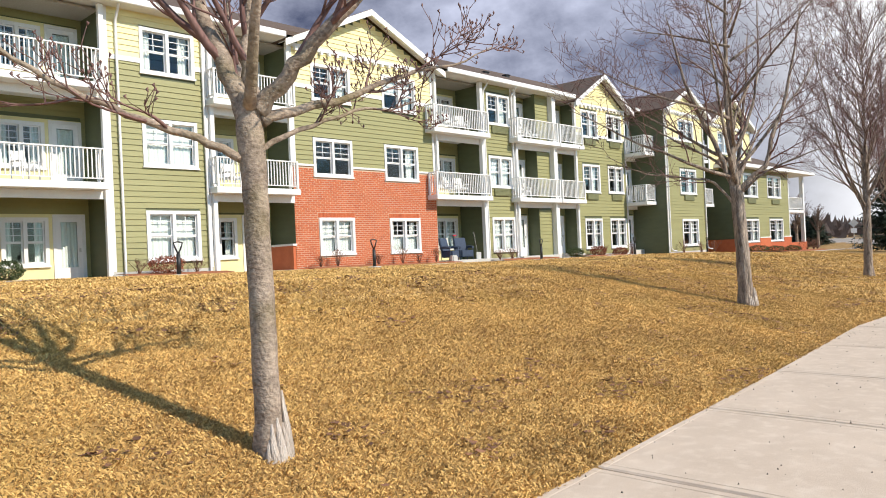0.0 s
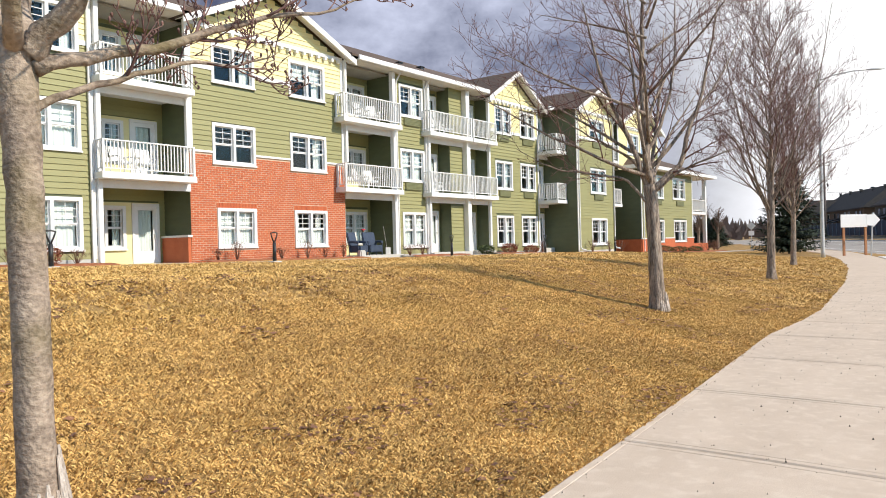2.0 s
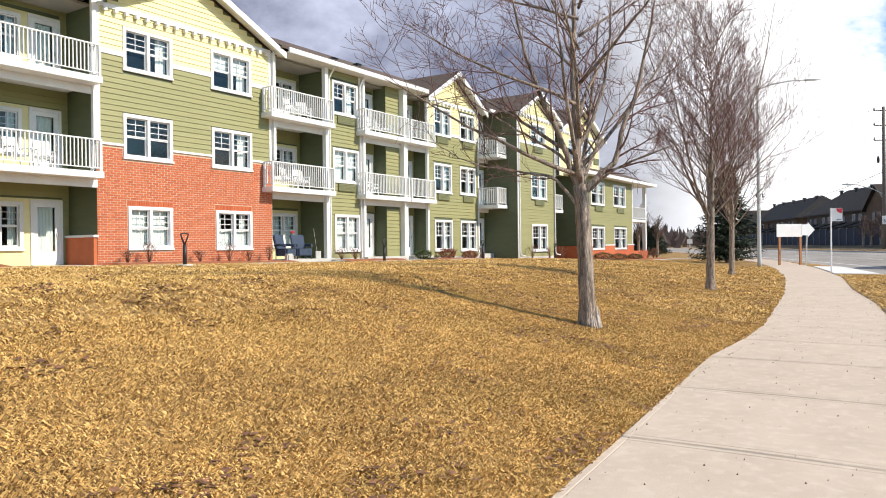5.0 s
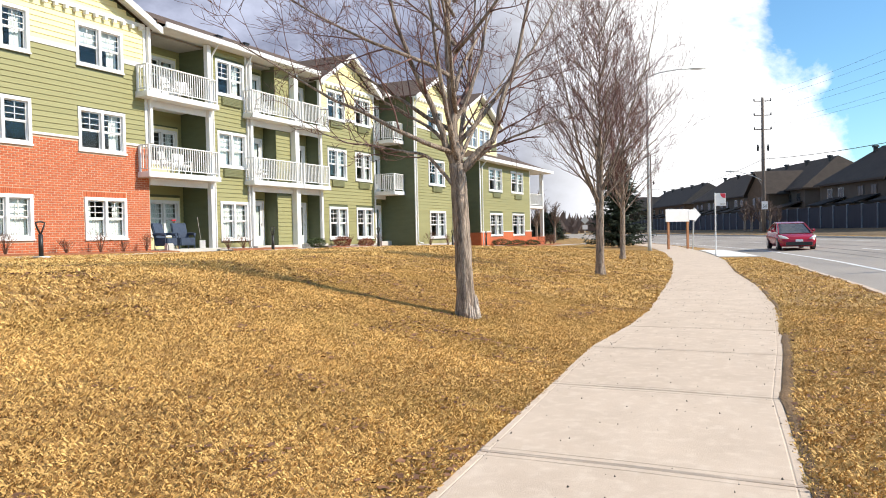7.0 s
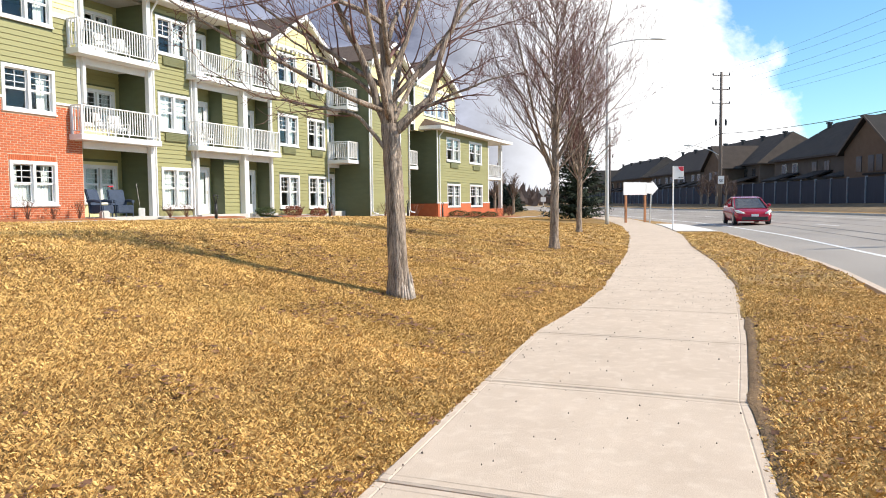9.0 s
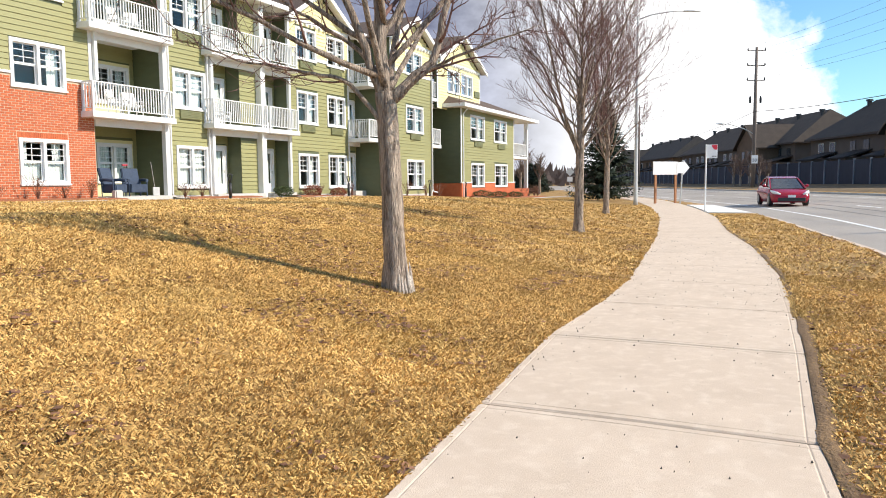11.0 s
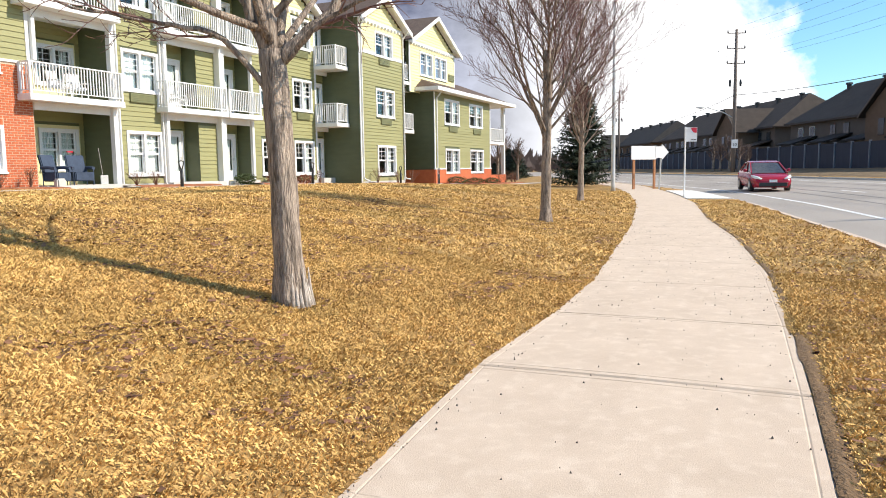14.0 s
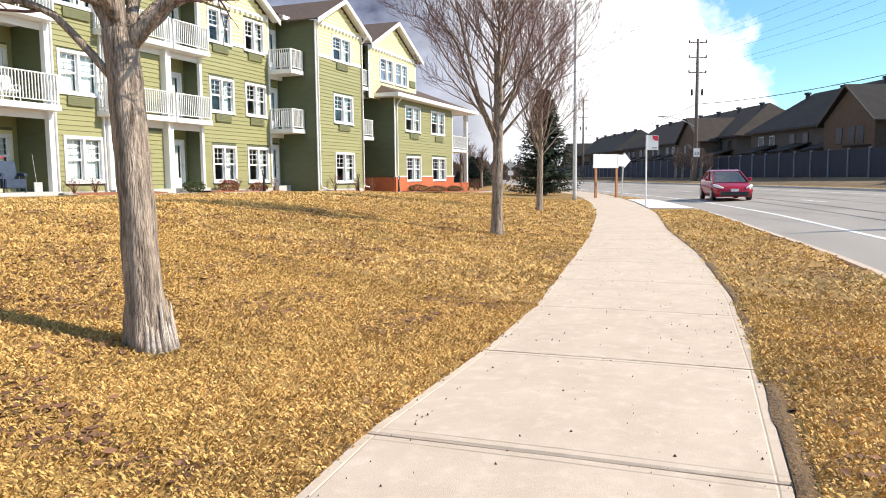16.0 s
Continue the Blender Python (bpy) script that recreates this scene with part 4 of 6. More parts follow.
def tree(at, fork, trunk, limbs, right, ahead, label, lift=0.35, spread=0.7, kids=7, extra=0, reach=(1.6, 2.4), seed=1, buds=False, group="street trees", limb_len=1.0, girth=0.85, plumb=0.0, span=1.1, rise=(0.7, 1.9), thick=0.034, bark=None):
    """A bare tree. trunk: (r, z, radius) rows; limbs: lists of (r, d, z, radius) rows, where r runs along right and d along ahead."""
    rng.seed(seed)
    at, right, ahead = Vector(at), Vector((*right, 0)), Vector((*ahead, 0))
    t = base("tree", at, label, "tree", group)
    bm = bmesh.new()
    pts = [at + right * (r + plumb * z) + Vector((0, 0, z)) for r, z, _ in trunk]
    # smooth the trunk and flare its foot
    fine, rad = [], []
    for i in range(len(pts) - 1):
        for k in range(6):
            fine.append(pts[i].lerp(pts[i + 1], k / 6) + Vector((rng.uniform(-1, 1), rng.uniform(-1, 1), 0)) * 0.004)
            rad.append(trunk[i][2] + (trunk[i + 1][2] - trunk[i][2]) * k / 6)
    fine.append(pts[-1])
    rad.append(trunk[-1][2])
    rings = tube(bm, fine, rad, 20)
    for j, ring in enumerate(rings):
        h = fine[j].z - at.z
        for k, v in enumerate(ring):
            out = (v.co - fine[j])
            lobe = 1 + 0.05 * math.sin(k * 0.942 + seed) + 0.05 * noise.noise((v.co.x * 9, v.co.y * 9, v.co.z * 1.5))
            foot = 1 + max(0.0, 0.30 - h) * (0.4 + 0.5 * math.sin(k * 1.57 + seed))
            v.co = fine[j] + out * lobe * foot
    bark = bark or BARK
    part("trunk", bm, bark, t, smooth=True)
    twigs, tips = bmesh.new(), []
    for rows in limbs:
        lp = [at + right * (r + plumb * z) + ahead * d + Vector((0, 0, z)) for r, d, z, _ in rows]
        lr = [q[3] * girth for q in rows]
        fp, fr = [], []
        for i in range(len(lp) - 1):
            p0, p1, p2, p3 = lp[max(i - 1, 0)], lp[i], lp[i + 1], lp[min(i + 2, len(lp) - 1)]
            for k in range(4):
                u = k / 4
                fp.append(0.5 * (2 * p1 + (p2 - p0) * u + (2 * p0 - 5 * p1 + 4 * p2 - p3) * u * u + (3 * p1 - p0 - 3 * p2 + p3) * u ** 3)
                          + Vector((rng.uniform(-1, 1), rng.uniform(-1, 1), rng.uniform(-1, 1))) * 0.012)
                fr.append(lr[i] + (lr[i + 1] - lr[i]) * u)
        fp.append(lp[-1])
        fr.append(lr[-1])
        bm = bmesh.new()
        tube(bm, fp, fr, 8)
        part("limb", bm, bark, t, smooth=True)
        L = sum((b - a).length for a, b in zip(fp, fp[1:]))
        grow(fp, fr, L * limb_len, 0, lift, spread, twigs, 0.17, kids, tips)
    for k in range(extra):
        up = (k + rng.random()) / extra
        z = fork - 0.2 + up * (span + 0.25)
        a = k * 2.4 + rng.random()
        bm = bmesh.new()
        way = Vector((math.cos(a), math.sin(a), rng.uniform(*rise)))
        branch(bm, at + Vector((0, 0, z)) + right * trunk[-1][0], way, rng.uniform(*reach) * (1.1 - 0.45 * up), thick * (1.1 - 0.5 * up), 0, 6, lift, spread, twigs, 0.13, kids, tips)
        part("limb", bm, bark, t, smooth=True)
    if buds:
        for p in tips:
            tube(twigs, [p, p + Vector((rng.uniform(-1, 1), rng.uniform(-1, 1), 1)) * 0.012, p + Vector((0, 0, 0.022))], [0.003, 0.007, 0.002], 4)
    tw = part("crown", twigs, TWIG, t, "fine bare reddish-brown twigs with buds", smooth=True)
    tw["kind"] = "stuff"
    return t


# nearest tree, with a split and whitened foot
tree((3.30, 4.04, 0.10), 1.9, [(0.0, 0.0, 0.082), (-0.02, 0.35, 0.072), (-0.05, 0.9, 0.069), (-0.08, 1.45, 0.066), (-0.115, 1.90, 0.074), (-0.12, 2.08, 0.055)], [
    [(-0.12, 0, 1.90, 0.085), (-0.22, 0.05, 2.15, 0.07), (-0.36, 0.1, 2.42, 0.062), (-0.55, 0.2, 2.95, 0.05), (-0.7, 0.3, 3.7, 0.03), (-0.8, 0.3, 4.6, 0.01)],
    [(-0.10, 0.02, 2.0, 0.07), (-0.16, 0.12, 2.25, 0.05), (-0.18, 0.2, 2.55, 0.045), (-0.12, 0.4, 3.3, 0.03), (-0.05, 0.5, 4.5, 0.008)],
    [(-0.07, 0, 1.97, 0.07), (0.09, -0.05, 2.15, 0.06), (0.30, -0.1, 2.35, 0.05), (0.50, -0.1, 2.55, 0.042), (0.8, -0.1, 3.0, 0.028), (1.0, 0.0, 3.9, 0.008)],
    [(-0.04, 0, 1.93, 0.045), (0.15, 0.15, 2.02, 0.036), (0.40, 0.3, 2.10, 0.028), (0.70, 0.45, 2.25, 0.018), (1.0, 0.6, 2.34, 0.010), (1.24, 0.7, 2.46, 0.004)],
] + [
    [(-0.12, 0, 1.70, 0.035), (-0.30, -0.1, 1.80, 0.030), (-0.55, -0.2, 1.90, 0.026), (-0.80, -0.3, 2.00, 0.022), (-1.08, -0.4, 2.15, 0.018), (-1.32, -0.5, 2.35, 0.013), (-1.6, -0.6, 2.7, 0.005)],
    [(-0.08, 0, 1.75, 0.026), (0.10, 0.2, 1.90, 0.020), (0.40, 0.35, 2.02, 0.013), (0.62, 0.5, 2.06, 0.009), (0.80, 0.6, 2.14, 0.003)],
    [(-0.14, 0.05, 1.98, 0.05), (-0.32, 0.5, 2.3, 0.035), (-0.5, 0.9, 2.9, 0.02), (-0.6, 1.2, 3.8, 0.006)],
    [(-0.10, -0.05, 2.0, 0.05), (0.05, -0.5, 2.5, 0.03), (0.2, -0.8, 3.2, 0.02), (0.2, -1.0, 4.2, 0.006)],
], (0.69, -0.724), (0.724, 0.69), "bare grey-barked tree with split whitened foot on the lawn", kids=7, seed=3, buds=True, spread=0.75, lift=0.22, limb_len=0.62, plumb=0.043, girth=0.74, bark=SMOOTHBARK)

# pale split foot of that tree
foot = bmesh.new()
rng.seed(21)
for k in range(13):
    a = -2.2 + k * 0.21
    x, y = 3.30 + math.cos(a) * 0.092, 4.04 + math.sin(a) * 0.092
    h = 0.14 + 0.16 * rng.random() + (0.10 if 6 < k < 10 else 0)
    tube(foot, [(x + math.cos(a) * 0.032, y + math.sin(a) * 0.032, 0.08), (x + math.cos(a) * 0.002, y + math.sin(a) * 0.002, 0.14 + h * 0.5), (x - math.cos(a) * 0.020, y - math.sin(a) * 0.020, 0.16 + h)], [0.024, 0.018 + 0.008 * rng.random(), 0.006], 6)
part("peeled_bark", foot, PEELED, bpy.data.objects["tree"], "whitened peeling strips of bark", smooth=True)

tree((12.58, 5.09, 0.24), 1.8, [(0.0, 0.0, 0.122), (-0.02, 0.35, 0.106), (-0.035, 0.9, 0.100), (-0.055, 1.4, 0.098), (-0.085, 1.85, 0.094)], [
    [(-0.09, 0, 1.80, 0.085), (-0.12, 0.0, 2.40, 0.07), (-0.16, 0.05, 3.15, 0.055), (-0.15, 0.1, 4.2, 0.035), (-0.1, 0.1, 5.4, 0.016), (-0.1, 0.1, 6.3, 0.005)],
    [(-0.11, 0, 1.80, 0.06), (-0.32, -0.05, 2.40, 0.045), (-0.55, -0.1, 2.95, 0.038), (-0.75, -0.2, 3.5, 0.028), (-1.0, -0.2, 4.6, 0.008)],
    [(-0.03, 0, 1.78, 0.065), (0.20, 0.05, 2.0, 0.052), (0.38, 0.1, 2.2, 0.046), (0.48, 0.12, 2.65, 0.038), (0.70, 0.2, 3.2, 0.03), (0.95, 0.2, 4.6, 0.008)],
] + [
    [(-0.08, 0, 1.52, 0.032), (-0.40, -0.1, 1.92, 0.026), (-0.72, -0.2, 2.0, 0.02), (-1.05, -0.2, 2.06, 0.015), (-1.5, -0.3, 2.16, 0.010), (-2.0, -0.3, 2.45, 0.004)],
    [(-0.09, 0, 1.95, 0.034), (-0.45, 0.2, 2.35, 0.026), (-0.85, 0.3, 2.6, 0.02), (-1.3, 0.4, 2.9, 0.012), (-1.8, 0.5, 3.3, 0.004)],
    [(0.0, 0, 1.75, 0.026), (0.35, -0.2, 2.02, 0.02), (0.8, -0.3, 2.2, 0.014), (1.3, -0.4, 2.35, 0.004)],
] + [
    [(-0.06, 0.04, 1.85, 0.05), (0.0, 0.4, 2.5, 0.036), (0.1, 0.7, 3.2, 0.026), (0.2, 0.9, 4.4, 0.006)],
    [(-0.08, -0.04, 1.9, 0.045), (-0.2, -0.5, 2.6, 0.03), (-0.3, -0.8, 3.4, 0.02), (-0.4, -0.9, 4.5, 0.006)],
    [(-0.12, 0, 2.3, 0.04), (0.15, 0.2, 2.9, 0.03), (0.3, 0.3, 3.6, 0.02), (0.35, 0.3, 4.9, 0.006)],
], (0.38, -0.925), (0.925, 0.38), "bare spreading tree with furrowed grey bark on the lawn", kids=7, seed=5, spread=0.85, lift=0.16, extra=18, reach=(1.5, 2.9), limb_len=0.62, span=3.4, rise=(0.35, 1.0), thick=0.030, girth=0.8)

foot = bmesh.new()
rng.seed(22)
for k in range(12):
    a = -2.6 + k * 0.24
    x, y = 12.60 + math.cos(a) * 0.13, 5.09 + math.sin(a) * 0.13
    h = 0.04 + 0.14 * rng.random()
    tube(foot, [(x + math.cos(a) * 0.015, y + math.sin(a) * 0.015, 0.22), (x - math.cos(a) * 0.004, y - math.sin(a) * 0.004, 0.28 + h * 0.5), (x - math.cos(a) * 0.012, y - math.sin(a) * 0.012, 0.34 + h)], [0.020, 0.015, 0.004], 6)
part("peeled_bark", foot, PEELED, bpy.data.objects["tree.001"], "pale worn bark at the foot", smooth=True)

for at, s in (((22.50, 5.83, 0.13), 11), ((33.2, 7.50, 0.05), 12)):
    ups = []
    rr = random.Random(s)
    for i in range(5):
        a, out, top = 6.28 * i / 5 + rr.random() * 0.5, rr.uniform(0.9, 1.8), rr.uniform(5.4, 7.6)
        if i == 0:
            out, top = 0.1, 7.6
        c, d = math.cos(a), math.sin(a)
        z0 = rr.uniform(1.6, 2.2)
        ups.append([(0, 0, z0, 0.05), (c * out * 0.22, d * out * 0.22, z0 + 0.7, 0.042), (c * out * 0.5, d * out * 0.5, z0 + 1.9, 0.03), (c * out * 0.8, d * out * 0.8, top * 0.75, 0.018), (c * out, d * out, top, 0.005)])
    tree(at, 1.7, [(0, 0, 0.125), (0.0, 0.3, 0.105), (0.01, 0.9, 0.098), (0.02, 1.6, 0.09), (0.03, 2.2, 0.085), (0.04, 3.4, 0.06)], ups, (0.4, -0.92), (0.92, 0.4),
         "bare upright tree with dense reddish twigs beside the footpath", kids=8, seed=s, spread=0.62, lift=0.24, extra=44, reach=(1.7, 3.1), limb_len=0.5, span=4.4, rise=(0.75, 1.6), thick=0.026, girth=0.7)


# spruce behind the street trees
def spruce(at, height, width, seed):
    r = random.Random(seed)
    t = base("spruce_tree", at, "dense dark green spruce tree by the road", "tree")
    bm = bmesh.new()
    tube(bm, [at, (at[0], at[1], at[2] + height * 0.5), (at[0], at[1], at[2] + height)], [0.14, 0.09, 0.02], 8)
    part("trunk", bm, BARK, t)
    bm = bmesh.new()
    for i in range(620):
        f = (i + r.random()) / 620
        z = at[2] + 0.25 + (height - 0.25) * f
        L = width * (1 - f) ** 0.85 * r.uniform(0.75, 1.1) + 0.12
        a = r.random() * 6.283
        c, s = math.cos(a), math.sin(a)
        n = 9
        for k in range(n):
            u = (k + 0.6) / n
            p = Vector((at[0] + c * L * u, at[1] + s * L * u, z - 0.10 * L * u + 0.16 * L * u * u))
            for q in range(3):
                w = Vector((r.uniform(-1, 1), r.uniform(-1, 1), r.uniform(-0.7, 0.3))) * 0.26 + Vector((c, s, -0.3)) * 0.12
                e = Vector((-s, c, r.uniform(-0.5, 0.5))) * 0.075
                bm.faces.new([bm.verts.new(p - e), bm.verts.new(p + e), bm.verts.new(p + w)])
    tagged(part("crown", bm, SPRUCE, t), kind="stuff")


spruce((54.0, 12.0, 0.0), 6.4, 2.3, 4)
# ---- street furniture ----
def gz(x, y):
    return ground_z(x, y)


# street lamp
def street_lamp(x, y, h, arm, way):
    z = gz(x, y) - 0.02
    t = base("street_lamp", (x, y, z), "tall grey steel street lamp beside the footpath", "street lamp")
    bm = bmesh.new()
    tube(bm, [(x, y, z), (x, y, z + 0.3), (x, y, z + h * 0.5), (x, y, z + h)], [0.13, 0.105, 0.085, 0.06], 12)
    part("pole", bm, GALV, t, smooth=True)
    bm = bmesh.new()
    w = Vector((*way, 0)).normalized()
    p = Vector((x, y, z + h - 0.2))
    tube(bm, [p, p + w * arm * 0.3 + Vector((0, 0, 0.25)), p + w * arm * 0.7 + Vector((0, 0, 0.4)), p + w * arm + Vector((0, 0, 0.42))], [0.035] * 4, 8)
    part("arm", bm, GALV, t, smooth=True)
    bm = bmesh.new()
    q = p + w * arm + Vector((0, 0, 0.42))
    tube(bm, [q - w * 0.1, q + w * 0.1, q + w * 0.45, q + w * 0.8], [0.05, 0.10, 0.11, 0.04], 8)
    for v in bm.verts:
        v.co.z = q.z + (v.co.z - q.z) * 0.55
    part("lamp_head", bm, GALV, t, "grey cobra-head luminaire", smooth=True)
    return t


street_lamp(45.4, 8.58, 9.6, 2.4, (0.45, -0.9))


def text(parent, body, at, size, m, turn):
    cu = bpy.data.curves.new("lettering", "FONT")
    cu.body, cu.size, cu.align_x, cu.align_y, cu.extrude = body, size, "CENTER", "CENTER", 0.002
    cu.materials.append(m)
    ob = new("lettering", cu)
    me = bpy.data.meshes.new_from_object(ob)
    bpy.data.objects.remove(ob)
    ob = new("lettering", me)
    ob.parent = parent
    ob.matrix_basis = Matrix.Translation(Vector(at) - place(parent)) @ turn
    return ob


# bus stop sign, its plate square to the road
bx, by = 38.1, 4.55
bus = base("bus_stop_sign", (bx, by, 0.01), "white and red bus stop sign on a slim pole", "bus stop sign")
bm = bmesh.new()
tube(bm, [(bx, by, 0.01), (bx, by, 2.72)], [0.032, 0.032], 8)
part("pole", bm, SIGNWHITE, bus)
bm = bmesh.new()
box(bm, 0.03, -0.012, 2.16, 0.44, 0.012, 2.70)
bevel(bm, 0.004)
m = Matrix.Rotation(radians(-70), 4, "Z")
bmesh.ops.transform(bm, matrix=Matrix.Translation((bx, by, 0)) @ m, verts=bm.verts[:])
plate = part("plate", bm, SIGNWHITE, bus)
bm = bmesh.new()
pts = [(0.20, 2.69), (0.43, 2.69), (0.43, 2.50), (0.37, 2.49), (0.30, 2.52), (0.24, 2.58)]
prism(bm, pts, -0.018, -0.0125)
bmesh.ops.transform(bm, matrix=Matrix.Translation((bx, by, 0)) @ m, verts=bm.verts[:])
part("red_flash", bm, SIGNRED, plate)
bm = bmesh.new()
for i in range(2):
    box(bm, 0.22 + 0.1 * i, -0.017, 2.22, 0.30 + 0.1 * i, -0.0125, 2.25)
bmesh.ops.transform(bm, matrix=Matrix.Translation((bx, by, 0)) @ m, verts=bm.verts[:])
part("small_print", bm, BLACK, plate)

# two-post board and an arrow board, seen from behind
def in_plan(x, y, deg):
    return Matrix.Translation((x, y, 0)) @ Matrix.Rotation(radians(deg), 4, "Z")


board = base("notice_board", (50.36, 7.48, 0.0), "blank white board on two stained wooden posts", "sign")
m = in_plan(50.36, 7.48, -42) @ Matrix.Diagonal((1.3, 1, 1, 1))
for s in (-0.80, 0.30):
    bm = bmesh.new()
    box(bm, s - 0.05, 0.02, -0.1, s + 0.05, 0.10, 2.35)
    bmesh.ops.transform(bm, matrix=m, verts=bm.verts[:])
    part("post", bm, ORANGEWOOD, board)
bm = bmesh.new()
box(bm, -0.98, -0.02, 1.62, 0.36, 0.018, 2.36)
bevel(bm, 0.006)
bmesh.ops.transform(bm, matrix=m, verts=bm.verts[:])
part("panel", bm, SIGNWHITE, board)
arrow = base("arrow_board", (49.6, 6.95, 0.0), "white arrow-shaped board on a leaning post", "sign")
m = in_plan(49.7, 6.85, -42) @ Matrix.Diagonal((1.15, 1, 1, 1))
bm = bmesh.new()
tube(bm, [(0, 0.03, -0.05), (0.12, 0.03, 2.4)], [0.04, 0.04], 6)
bmesh.ops.transform(bm, matrix=m, verts=bm.verts[:])
part("post", bm, GALV, arrow)
bm = bmesh.new()
prism(bm, [(-0.28, 1.70), (0.12, 1.68), (0.12, 1.60), (0.50, 2.0), (0.12, 2.42), (0.12, 2.32), (-0.28, 2.30)], -0.03, 0.0)
bmesh.ops.transform(bm, matrix=m, verts=bm.verts[:])
part("panel", bm, SIGNWHITE, arrow)

# ---- utility poles and wires ----
U = Vector((0.92, 0.392, 0)).normalized()
V = Vector((U.y, -U.x, 0))


def utility_pole(x, y, z, h, lamp=False):
    t = base("utility_pole", (x, y, z), "weathered wooden utility pole with crossarms and insulators", "utility pole")
    bm = bmesh.new()
    tube(bm, [(x, y, z - 0.3), (x, y, z + h * 0.5), (x, y, z + h)], [0.20, 0.17, 0.12], 10)
    part("mast", bm, WOODPOLE, t, smooth=True)
    for dz in (0.35, 1.75, 3.15):
        c = Vector((x, y, z + h - dz))
        bm = bmesh.new()
        tube(bm, [c - V * 0.85, c + V * 0.85], [0.05, 0.05], 5)
        arm = part("crossarm", bm, WOODPOLE, t)
        for s in (-0.82, 0.82):
            bm = bmesh.new()
            q = c + V * s
            tube(bm, [q, q + Vector((0, 0, 0.08)), q + Vector((0, 0, 0.16)), q + Vector((0, 0, 0.28))], [0.04, 0.08, 0.06, 0.03], 7)
            part("insulator", bm, BLACK, arm)
    for s in (-0.5, 0.5):
        q = Vector((x, y, z + h - 5.0)) + V * s
        bm = bmesh.new()
        tube(bm, [q - Vector((0, 0, 0.3)), q + Vector((0, 0, 0.1)), q + Vector((0, 0, 0.35))], [0.10, 0.12, 0.06], 7)
        part("cutout", bm, BLACK, t)
    if lamp:
        bm = bmesh.new()
        p = Vector((x, y, z + h - 8.3))
        tube(bm, [p, p - V * 1.0 + Vector((0, 0, 0.55)), p - V * 2.4 + Vector((0, 0, 1.0)), p - V * 3.0 + Vector((0, 0, 1.05))], [0.04] * 4, 6)
        part("lamp_arm", bm, GALV, t)
        bm = bmesh.new()
        p = p - V * 3.0 + Vector((0, 0, 1.05))
        tube(bm, [p + V * 0.1, p - V * 0.2, p - V * 0.7], [0.06, 0.12, 0.05], 8)
        part("lamp_head", bm, GALV, t)
        # speed limit plate
        f = -(U * 0.21)
        bm = bmesh.new()
        c = Vector((x, y, z + 2.9)) - U * 0.23
        vs = [bm.verts.new(c + V * a + Vector((0, 0, b)) + f * k) for k in (0, 0.1) for a, b in ((-0.3, -0.4), (0.3, -0.4), (0.3, 0.4), (-0.3, 0.4))]
        for q in ((0, 1, 2, 3), (7, 6, 5, 4), (0, 4, 5, 1), (1, 5, 6, 2), (2, 6, 7, 3), (3, 7, 4, 0)):
            bm.faces.new([vs[i] for i in q])
        part("speed_plate", bm, SIGNWHITE, t, "white speed limit plate reading 50")
        turn = Matrix((( V.x, 0, -U.x, 0), (V.y, 0, -U.y, 0), (0, 1, 0, 0), (0, 0, 0, 1)))
        text(t, "50", c + f * 0.13 - Vector((0, 0, 0.1)), 0.42, BLACK, turn)
    return t


P1, P2, P0 = (84.8, 4.2, 0.40), (137.0, 24.0, 0.6), (32.5, -18.3, 0.5)
utility_pole(*P1, 13.6, True)
utility_pole(*P2, 13.6)
utility_pole(*P0, 13.6)


def wire(a, b, sag, r=0.012, name="overhead_wire"):
    bm = bmesh.new()
    a, b = Vector(a), Vector(b)
    tube(bm, [a.lerp(b, i / 24) - Vector((0, 0, sag * 4 * (i / 24) * (1 - i / 24))) for i in range(25)], [r] * 25, 4)
    thing(name, bm, BLACK, "thin black overhead power wire between poles", "power line", group="overhead wires")


for (a, b) in ((P1, P0), (P2, P1)):
    for dz in (0.35, 1.75, 3.15):
        for s in (-0.82, 0.82):
            wire(Vector((a[0], a[1], a[2] + 13.6 - dz + 0.28)) + V * s, Vector((b[0], b[1], b[2] + 13.6 - dz + 0.28)) + V * s, 1.0, 0.010)
    wire((a[0], a[1], a[2] + 7.5), (b[0], b[1], b[2] + 7.5), 1.1, 0.030)

# ---- fence ----
A0 = Vector((67.5, -6.4, 0))
fence = base("fence", (A0.x, A0.y, 0.88), "blue-grey board fence with paler posts behind the verge", "fence")
fence.rotation_euler.z = math.atan2(U.y, U.x)


pan = bmesh.new()
box(pan, 0.03, -0.012, 0.05, 2.37, 0.012, 1.93)
box(pan, 0, -0.03, 1.88, 2.4, 0.03, 1.97)
box(pan, 0, -0.03, 0.0, 2.4, 0.03, 0.12)
PANEL = data("panel", pan, FENCE)
pst = bmesh.new()
box(pst, -0.045, -0.06, -0.2, 0.045, 0.10, 2.03)
box(pst, -0.055, -0.07, 2.03, 0.055, 0.11, 2.06)
FPOST = data("post", pst, FENCEPOST)
for i in range(-16, 44):
    put("panel", PANEL, fence, (i * 2.4, 0, 0))
    put("post", FPOST, fence, (i * 2.4, 0, 0))

# ---- townhouse rows behind the fence ----


